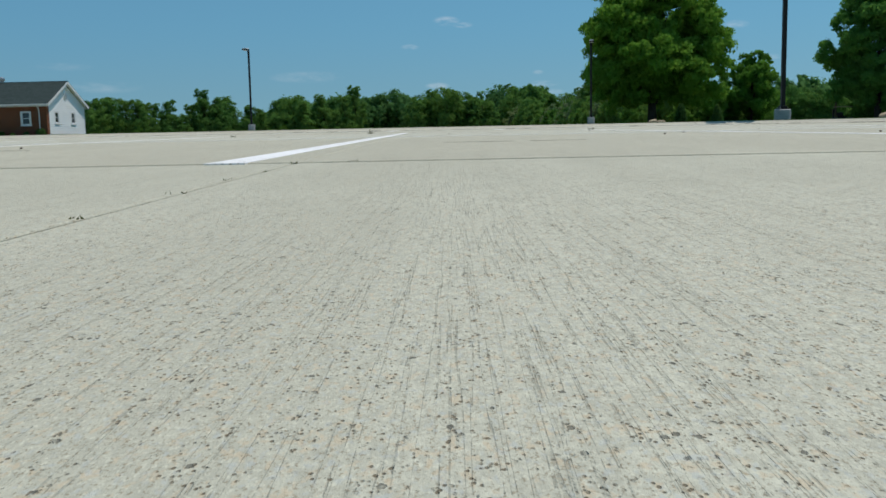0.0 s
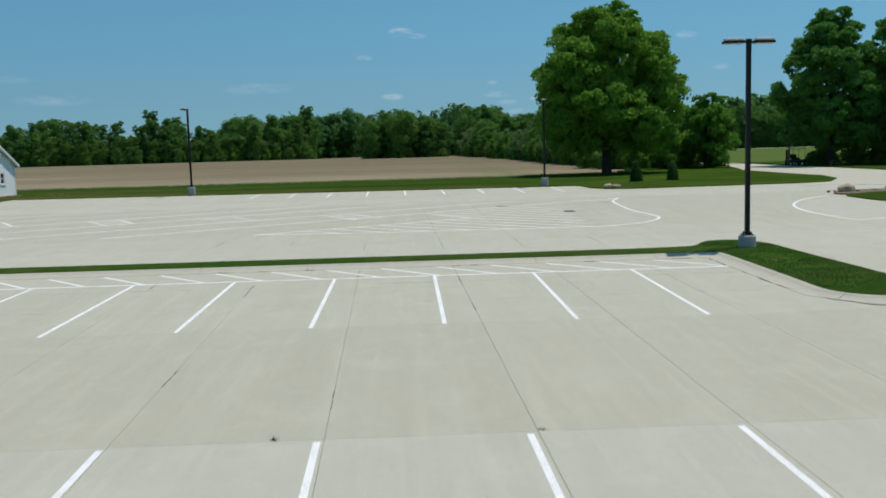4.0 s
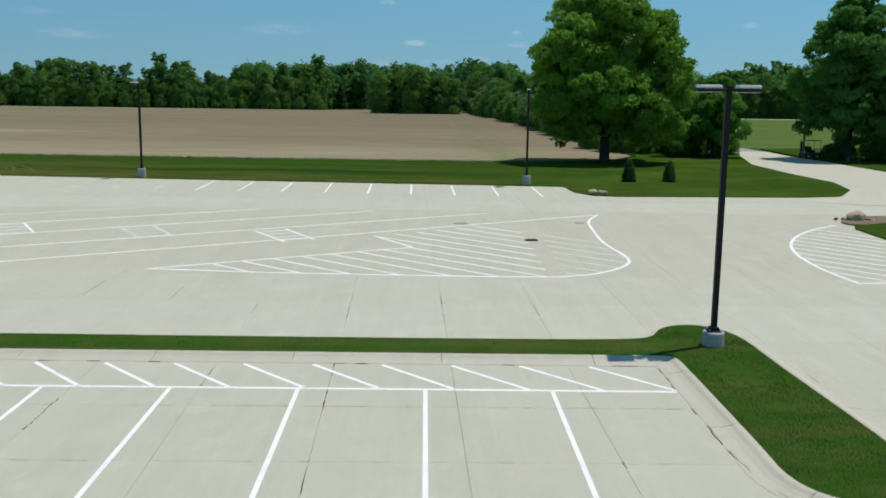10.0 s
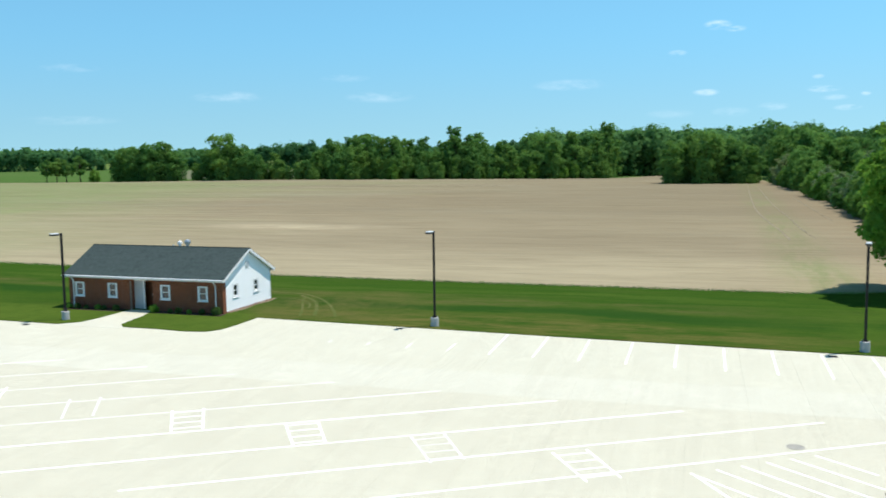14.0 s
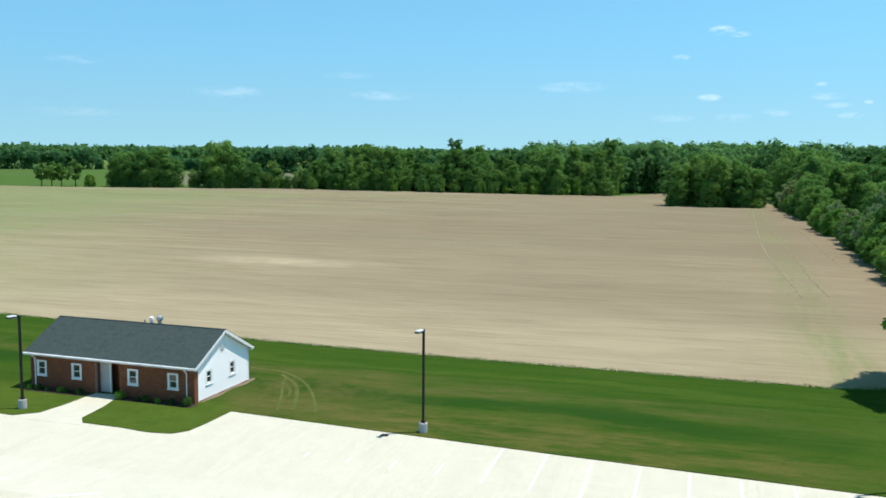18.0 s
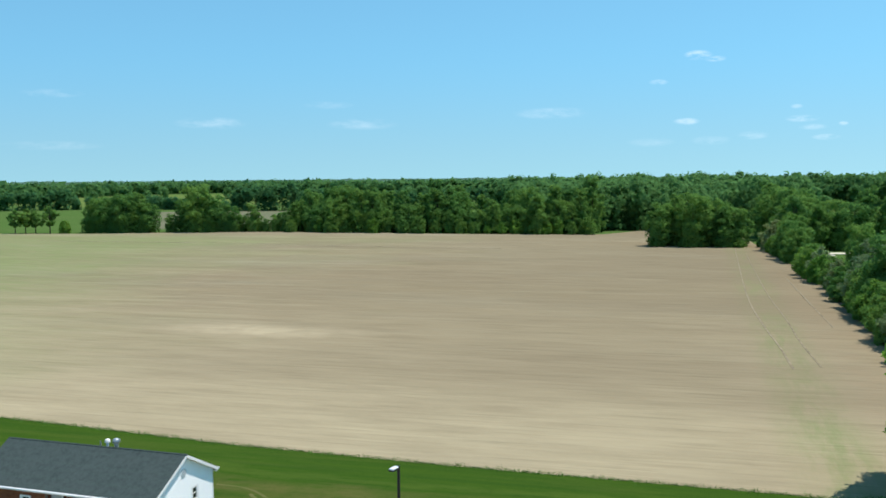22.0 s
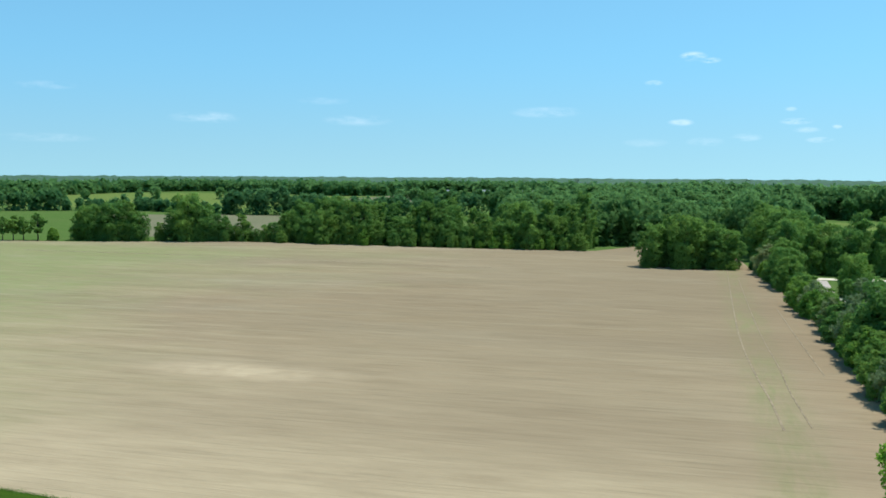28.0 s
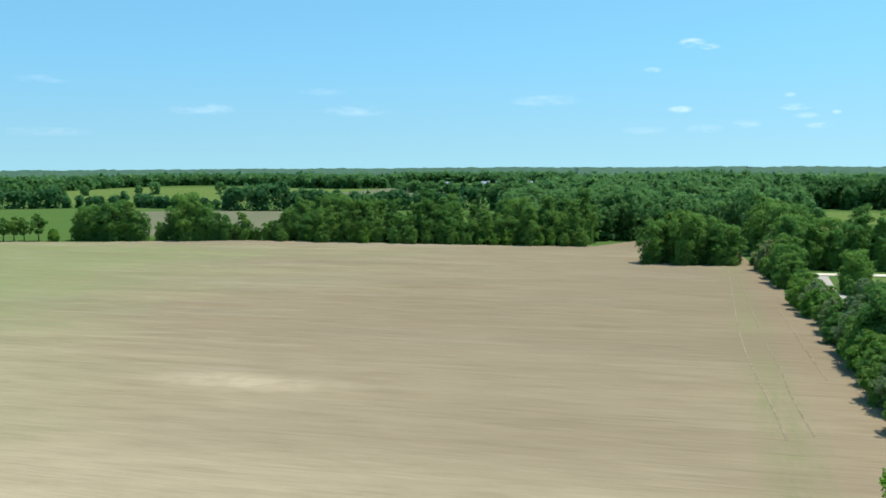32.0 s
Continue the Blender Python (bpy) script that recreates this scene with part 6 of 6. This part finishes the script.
def grounds():
    # the drive to the gate, and the gravel track beyond
    drive = [(26, 64), (31, 62), (60, 57), (60, 68), (48, 71.9), (42.5, 75.9), (41.8, 80), (42.1, 86), (42.2, 92), (42.4, 100), (42.0, 108), (42.6, 116), (38.2, 116), (37.4, 111), (35.0, 101), (33.2, 94), (32.7, 84), (32.9, 76), (31.4, 70.4), (29.2, 66.8)]
    tagged(plate("drive", dense(drive, 3), 0.012, 0.14, DRIVE), "pale concrete drive curving to the gate", "road", kind="structure")
    track = [(38.4, 115), (42.4, 115), (43, 150), (44.5, 200), (42.5, 240), (34.2, 266), (35.6, 288), (36.5, 302), (33.2, 302), (33.4, 288), (32.0, 267), (38.0, 238), (40.3, 200), (39, 150)]
    tagged(plate("track", dense(track, 5), 0.0, 0.1, GRAVEL), "pale gravel track through the meadow", "road", kind="structure")
    road = [(24, 303), (60, 305), (150, 306), (260, 300), (260, 305.5), (150, 311.5), (60, 310.5), (24, 308)]
    tagged(plate("road", dense(road, 8), 0.01, 0.1, DRIVE), "pale road across the far meadow", "road", kind="structure")
    path = [(-38.25, 76.7), (-40.15, 76.7), (-40.2, 75.2), (-40.9, 75.2), (-41.0, 72.0), (-41.4, 69.8), (-42.6, 68.6), (-35.8, 68.6), (-37.3, 69.5), (-37.6, 72.5), (-38.25, 75.2)]
    tagged(plate("footpath", path, 0.008, 0.1, CONCRETE_PALE), "concrete footpath to the office porch", "path", kind="structure")
    # bed with boulders at the east
    bed = rounded([(24.0, 55.2), (25.2, 57.0), (27.2, 57.9), (30, 57.3), (36, 55.0), (36, 53.4), (30, 55.2), (27, 55.6), (24.6, 54.2)], 2)
    tagged(plate("gravel_bed", bed, 0.07, 0.2, EARTH), "stony earth bed with boulders at the island's tip", "gravel", kind="structure")
    isle = rounded([(24.0, 54.4), (26.5, 55.9), (30, 55.5), (45, 50.5), (45, 38), (26, 40.5), (24.4, 45.5), (23.9, 50.0)], 1)
    tagged(plate("grass_island", isle, 0.06, 0.2, LAWN), "dark green grass island east of the lot", "lawn", kind="structure")
    stone("boulder", "tan sandstone boulder on the gravel bed", 25.4, 56.3, (0.62, 0.42, 0.27), ROCK, 1, 0.3, group="boulders")
    stone("boulder", "dark boulder on the gravel bed", 28.3, 56.9, (0.42, 0.3, 0.2), ROCK_DARK, 2, 0.3, group="boulders")
    stone("boulder", "pale boulder on the lawn's corner", 13.75, 66.3, (0.34, 0.26, 0.18), ROCK, 3, group="boulders")
    stone("boulder", "pale boulder on the lawn's corner", 14.35, 66.35, (0.28, 0.22, 0.15), ROCK, 4, group="boulders")
    scatter = random.Random(21)
    for k in range(26):
        f = k / 25
        stone("stone", "small tan stone on the earth bed", 24.6 + 10.5 * f + scatter.uniform(-0.3, 0.3), 56.2 + 0.9 * math.sin(f * 3.1) - 1.9 * f * f + scatter.uniform(-0.5, 0.5), (scatter.uniform(0.07, 0.16), scatter.uniform(0.06, 0.13), 0.06), ROCK if k % 3 else ROCK_DARK, 30 + k, 0.1, "stones on the bed")
    for k in range(7):
        stone("stone", "tan landscaping stone in a low heap", 42.9 + 0.5 * k + 0.2 * (k % 2), 76.9 + 0.3 * k + 0.5 * (k % 2), (0.42, 0.33, 0.2), ROCK, 10 + k, group="heap of stones")
    # drain grates
    for x, y, s, label in ((8.1, 49.2, 0.28, "square cast iron drain grate in the slab"), (5.25, 53.8, 0.36, "round iron manhole cover"), (11.0, 54.4, 0.26, "round iron manhole cover"), (-18.0, 72.5, 0.25, "square cast iron drain grate in the slab"), (8.4, 70.3, 0.25, "square cast iron drain grate in the slab"), (-44.4, 68.4, 0.25, "square cast iron drain grate in the slab")):
        g = thing("drain_grate", label, "drain", "drain covers", at=(x, y, G(x, y)))
        bm = bmesh.new()
        if "square" in label:
            box(bm, -s, s, -s, s, -0.05, 0.008, 0.01)
        else:
            tube(bm, [(0, 0, -0.05), (0, 0, 0.008)], s, 24)
        part("cover", bm, IRON if "square" in label else MANHOLE, g)
        # dark raised bars paint the shade inside the grate's slots and lift holes
        for k in range(-3, 4) if "square" in label else (-1, 1):
            boxed("slot", -s * 0.7, s * 0.7, k * s * 0.2 - 0.015, k * s * 0.2 + 0.015, 0.006, 0.012, RUBBER if "square" in label else IRON, g) if "square" in label else boxed("lift_hole", k * s * 0.5 - 0.03, k * s * 0.5 + 0.03, -0.015, 0.015, 0.006, 0.012, IRON, g)
    # gate posts and rails by the drive
    for x, y in ((37.7, 112.4), (42.5, 106.0)):
        p = thing("gate_post", "dark square gate post beside the drive", "post", "gate posts", at=(x, y, G(x, y)))
        boxed("post", -0.09, 0.09, -0.09, 0.09, -0.3, 1.6, BLACK_METAL, p, bevel=0.01)
        boxed("cap", -0.11, 0.11, -0.11, 0.11, 1.6, 1.66, BLACK_METAL, p, bevel=0.01)
    g = thing("farm_gate", "open dark steel farm gate beside the drive", "gate", at=(37.5, 112.5, G(0, 112)), turn=140)
    for z in (0.35, 0.65, 0.95, 1.25):
        bm = bmesh.new()
        tube(bm, [(0.1, 0, z), (2.6, 0, z)], 0.025, 8)
        part("rail", bm, BLACK_METAL, g)
    for x in (0.1, 1.35, 2.6):
        bm = bmesh.new()
        tube(bm, [(x, 0, 0.33), (x, 0, 1.27)], 0.025, 8)
        part("upright", bm, BLACK_METAL, g)
    cart()
    yard = thing("yard_light", "grey yard light on a timber pole by the gate", "street lamp", at=(43.0, 106.6, G(0, 106)))
    bm = bmesh.new()
    tube(bm, [(0, 0, -0.3), (0, 0, 7.1)], [0.11, 0.08], 10)
    part("pole", bm, TIMBER, yard, "weathered timber pole")
    bm = bmesh.new()
    tube(bm, [(0, 0, 6.6), (-0.3, -0.2, 6.85), (-0.75, -0.5, 6.9)], 0.03, 8)
    part("arm", bm, METAL, yard)
    bm = bmesh.new()
    tube(bm, [(-0.85, -0.57, 6.72), (-0.85, -0.57, 6.86), (-0.85, -0.57, 6.98)], [0.2, 0.17, 0.05], 14)
    part("lantern", bm, METAL, yard, "grey bell lantern")
    bench = thing("picnic_bench", "weathered timber bench under the trees", "bench", at=(44.9, 99.2, G(0, 99) + 0.04), turn=20)
    boxed("seat", -0.8, 0.8, -0.2, 0.2, 0.42, 0.47, TIMBER, bench, bevel=0.01)
    for x in (-0.65, 0.65):
        boxed("leg", x - 0.05, x + 0.05, -0.17, 0.17, -0.05, 0.42, TIMBER, bench, bevel=0.01)
    # wheel marks turning across the lawn beside the office
    for k, (line, w) in enumerate(WHEEL_MARKS):
        pts = rounded(line, 2, False)
        side = [((Vector(pts[min(i + 1, len(pts) - 1)]) - Vector(pts[max(i - 1, 0)])).normalized()) for i in range(len(pts))]
        outline = [(x - d.y * w, y + d.x * w) for (x, y), d in zip(pts, side)] + [(x + d.y * w, y - d.x * w) for (x, y), d in zip(pts, side)][::-1]
        tagged(plate("wheel_mark", outline, 0.049 + 0.004 * k, 0.03, LAWN_DRY), "dry wheel mark worn into the lawn", "wheel mark", "wheel marks", kind="structure")
    # tyre tracks on the headland and along the far side
    for k, (line, w) in enumerate((([(10.9, 339), (8.9, 226), (8.7, 193), (9.6, 166), (10.4, 154), (10.8, 138)], 0.14), ([(12.9, 300), (12.4, 206), (13.4, 175), (13.2, 159), (14, 140)], 0.1), ([(18.3, 240), (18.7, 200), (19.2, 170)], 0.12), ([(-240, 318), (-199, 317.5), (-168, 318), (-120, 312), (-60, 309)], 0.4))):
        pts = rounded(line, 2, False)
        side = [((Vector(pts[min(i + 1, len(pts) - 1)]) - Vector(pts[max(i - 1, 0)])).normalized()) for i in range(len(pts))]
        outline = [(x - d.y * w, y + d.x * w) for (x, y), d in zip(pts, side)] + [(x + d.y * w, y - d.x * w) for (x, y), d in zip(pts, side)][::-1]
        tagged(plate("tyre_track", outline, -0.014 + 0.005 * k, 0.03, TRACK), "faint pale tyre track across the stubble", "tyre track", "tyre tracks", kind="structure")
    # shrubs against the office
    for k, x in enumerate((-45.6, -44.9, -44.1, -43.0, -42.5, -41.4, -38.0, -36.6, -35.9, -35.0, -33.9, -32.7)):
        rng = np.random.default_rng(200 + k)
        s = thing("shrub", "low dark green shrub against the brick wall" if x < -33 else "rounded shrub at the office corner", "shrub", "shrubs by the office", at=(x, 74.5 - 0.026 * (x + 46), 0.66))
        r = 0.13 + 0.12 * rng.random() + (0.18 if x > -33 else 0.1 if k == 6 else 0)
        d = rng.normal(0, 1, (420, 3))
        d /= np.linalg.norm(d, axis=1, keepdims=True)
        p = d * r * rng.uniform(0.6, 1.05, (420, 1)) + [0, 0, r * 0.8]
        p[:, 2] = np.maximum(p[:, 2], 0.0)
        tri_mesh("foliage", leaf_tris(p, d, 0.07, rng), NEEDLE if k % 3 else LEAF, s)
        bm = bmesh.new()
        tube(bm, [(0, 0, -0.05), (0, 0, r)], [0.03, 0.01], 6)
        part("stem", bm, BARK, s)
    tagged(plate("gravel_strip", [(-32.4, 75.3), (-32.2, 75.3), (-31.95, 77.2), (-32.1, 79.0), (-31.8, 80.6), (-31.95, 82.3), (-32.25, 82.3)], 0.055, 0.1, EARTH), "bare stony strip along the gable wall", "gravel", kind="structure")
    tagged(plate("flower_bed", [(-46.0, 75.15), (-46.0, 74.1), (-40.9, 73.95), (-40.9, 75.02)], 0.06, 0.1, MULCH), "dark mulch bed along the brick wall", "flower bed", kind="structure")
    tagged(plate("flower_bed", [(-38.2, 74.95), (-38.2, 73.95), (-32.2, 73.75), (-32.2, 74.8)], 0.06, 0.1, MULCH), "dark mulch bed along the brick wall", "flower bed", kind="structure")


def cart():
    c = thing("golf_cart", "small dark cart with a tan canopy parked by the trees", "golf cart", at=(42.9, 104.4, G(0, 103) + 0.05), turn=15)
    boxed("body", -1.1, 1.1, -0.55, 0.55, 0.25, 0.62, RAIL_BLUE, c, bevel=0.08)
    boxed("seat", -0.35, 0.15, -0.5, 0.5, 0.62, 0.82, RUBBER, c, bevel=0.05)
    boxed("backrest", -0.45, -0.33, -0.5, 0.5, 0.8, 1.2, RUBBER, c, bevel=0.04)
    boxed("canopy", -0.95, 0.85, -0.6, 0.6, 1.78, 1.85, TAN_ROOF, c, bevel=0.03)
    for x in (-0.85, 0.75):
        for y in (-0.52, 0.52):
            bm = bmesh.new()
            tube(bm, [(x, y, 0.6), (x * 0.95, y, 1.8)], 0.02, 6)
            part("canopy_post", bm, BLACK_METAL, c)
    for x in (-0.75, 0.8):
        for y in (-0.55, 0.55):
            bm = bmesh.new()
            tube(bm, [(x, y - 0.09, 0.22), (x, y + 0.09, 0.22)], 0.23, 16)
            w = part("wheel", bm, RUBBER, c)
            bm = bmesh.new()
            tube(bm, [(x, y - 0.1, 0.22), (x, y + 0.1, 0.22)], 0.12, 12)
            part("rim", bm, METAL, w)


def weeds():
    rng = np.random.default_rng(8)
    # tufts in the joints near the start
    for x, y, n, h in ((-0.50, 3.45, 3, 0.007), (-0.607, 2.12, 2, 0.003), (-0.613, 2.45, 2, 0.004), (-0.62, 2.75, 2, 0.005), (-0.628, 3.0, 2, 0.005), (-0.635, 3.4, 3, 0.008), (-1.55, 15.75, 9, 0.07), (1.9, 15.76, 6, 0.04), (-3.2, 13.6, 5, 0.04)):
        near = y < 4
        spots = [(x + rng.normal(0, 0.006 if near else 0.03), y + rng.normal(0, 0.01), G(x, y) - 0.002) for _ in range(n * 3)]
        blades("weed", spots, h, LAWN_DRY, "small dry weed growing in a slab joint", 0.6, 0.0012 if near else 0.004, int(abs(x * 100)))["kind"] = "stuff"
    for k in range(12):
        x, y = rng.uniform(-3, 3), rng.uniform(4, 14)
        r = rng.uniform(0.004, 0.008)
        stone("pebble", "small dark pebble lying on the concrete", x, y, (r * 1.3, r, r * 0.7), ROCK_DARK, 50 + k, 0.25, "pebbles").location.z = G(x, y) + r * 0.55


def fringe():
    """Longer unmown grass where the lawn meets the field."""
    rng = np.random.default_rng(12)
    line = LAWN_LINE[1:12]
    spots = []
    for (x0, y0), (x1, y1) in zip(line, line[1:]):
        k = int(math.hypot(x1 - x0, y1 - y0) * 90)
        f = rng.random(k)
        clump = np.clip(np.sin(f * (x1 - x0) * 1.7 + x0) + np.sin(f * (x1 - x0) * 4.3) * 0.7 + 0.9, 0.05, 1.5)
        off = rng.normal(0.02, 0.2, k) * clump
        spots += list(zip(x0 + (x1 - x0) * f, y0 + (y1 - y0) * f + off, np.full(k, G(0, 95) + 0.02)))
    blades("grass_fringe", spots, 0.2, BLADE, "longer unmown grass along the field's edge", 0.45, 0.018, 14)


SPOTS = [(1, 28.2, 1.4), (1, 30.4, 1.0), (-1, 26.9, 1.6), (0, 29.5, 0.4), (0, 30.3, 0.5), (2, 36.8, 1.6), (3, 25.3, 0.3), (-2, 28.6, 0.8)]


def wear():
    """Sealed cracks and drips along the joints."""
    rng = random.Random(5)
    for i, y, h in ((1, 24.2, 0.8), (1, 35.4, 3.2), (1, 40.4, 0.9), (0, 36.0, 1.0), (-1, 37.8, 1.6), (2, 35.2, 1.0), (3, 36.0, 1.4), (-2, 38.0, 2.0), (3, 42.2, 2.6), (0, 17.0, 0.7), (-1, 18.6, 0.9)):
        yy = y
        while yy < y + h:
            step = rng.uniform(0.1, 0.35)
            xx = slab_x(i, yy) + rng.uniform(-0.006, 0.006)
            stroke("crack_seal", (xx, yy), (xx + rng.uniform(-0.006, 0.006), yy + step), rng.uniform(0.009, 0.02), JOINT, 0.001)
            yy += step + (rng.uniform(0, 0.2) if rng.random() < 0.4 else 0)
    for i, y, h in SPOTS:
        yy = y
        while yy < y + h:
            xx = slab_x(i, yy) + rng.uniform(-0.01, 0.01)
            step = rng.uniform(0.08, 0.2)
            stroke("joint_stain", (xx, yy), (xx + rng.uniform(-0.01, 0.01), yy + step), rng.uniform(0.015, 0.04), SILT, 0.0012)
            yy += step * rng.uniform(1.0, 2.2)
    # brown stains broken along the cross joints
    for y, x0, x1, often, w in ((28.3, -24.0, 9.0, 0.5, 0.026), (25.5, -12.0, 9.0, 0.18, 0.02), (12.5, -9.0, 6.0, 0.15, 0.012), (5.9, -8.0, 6.0, 0.25, 0.008), (33.4, -20.0, 8.0, 0.15, 0.02)):
        x = x0
        while x < x1:
            step = rng.uniform(0.12, 0.5)
            if rng.random() < often:
                stroke("joint_stain", (x, y + rng.uniform(-0.01, 0.01)), (x + step * 0.8, y + rng.uniform(-0.012, 0.012)), rng.uniform(0.4, 1.2) * w, RUST, 0.0012)
            x += step
    # leaf litter along the gutter of the strip
    for line in ([(-8.0, 31.27), (2.0, 31.22), (8.6, 31.18)], [(9.06, 31.0), (9.1, 28.0), (9.12, 26.4), (9.2, 25.2), (9.5, 24.0), (10.1, 23.15), (10.9, 22.92)], [(12.42, 30.6), (12.4, 28.6), (12.45, 26.5), (12.5, 25.2)]):
        for a, b in zip(dense(line, 0.28, False), dense(line, 0.28, False)[1:]):
            wide = line[0][0] > 12
            if rng.random() < (0.85 if wide else 0.2 if line[0][0] < 0 else 0.6):
                j = rng.uniform(-0.02, 0.02)
                stroke("gutter_litter", (a[0] + j, a[1]), (b[0] + j, b[1]), rng.uniform(0.04, 0.11) if wide else rng.uniform(0.01, 0.03), RUST, 0.014)


slabs()
stubble_rows()
markings()
wear()
strip_grass(planted_strip())
near_trees()
lamps()
grounds()
office = house()
woods()
far_woods()
fringe()
weeds()
brickwork(*office)
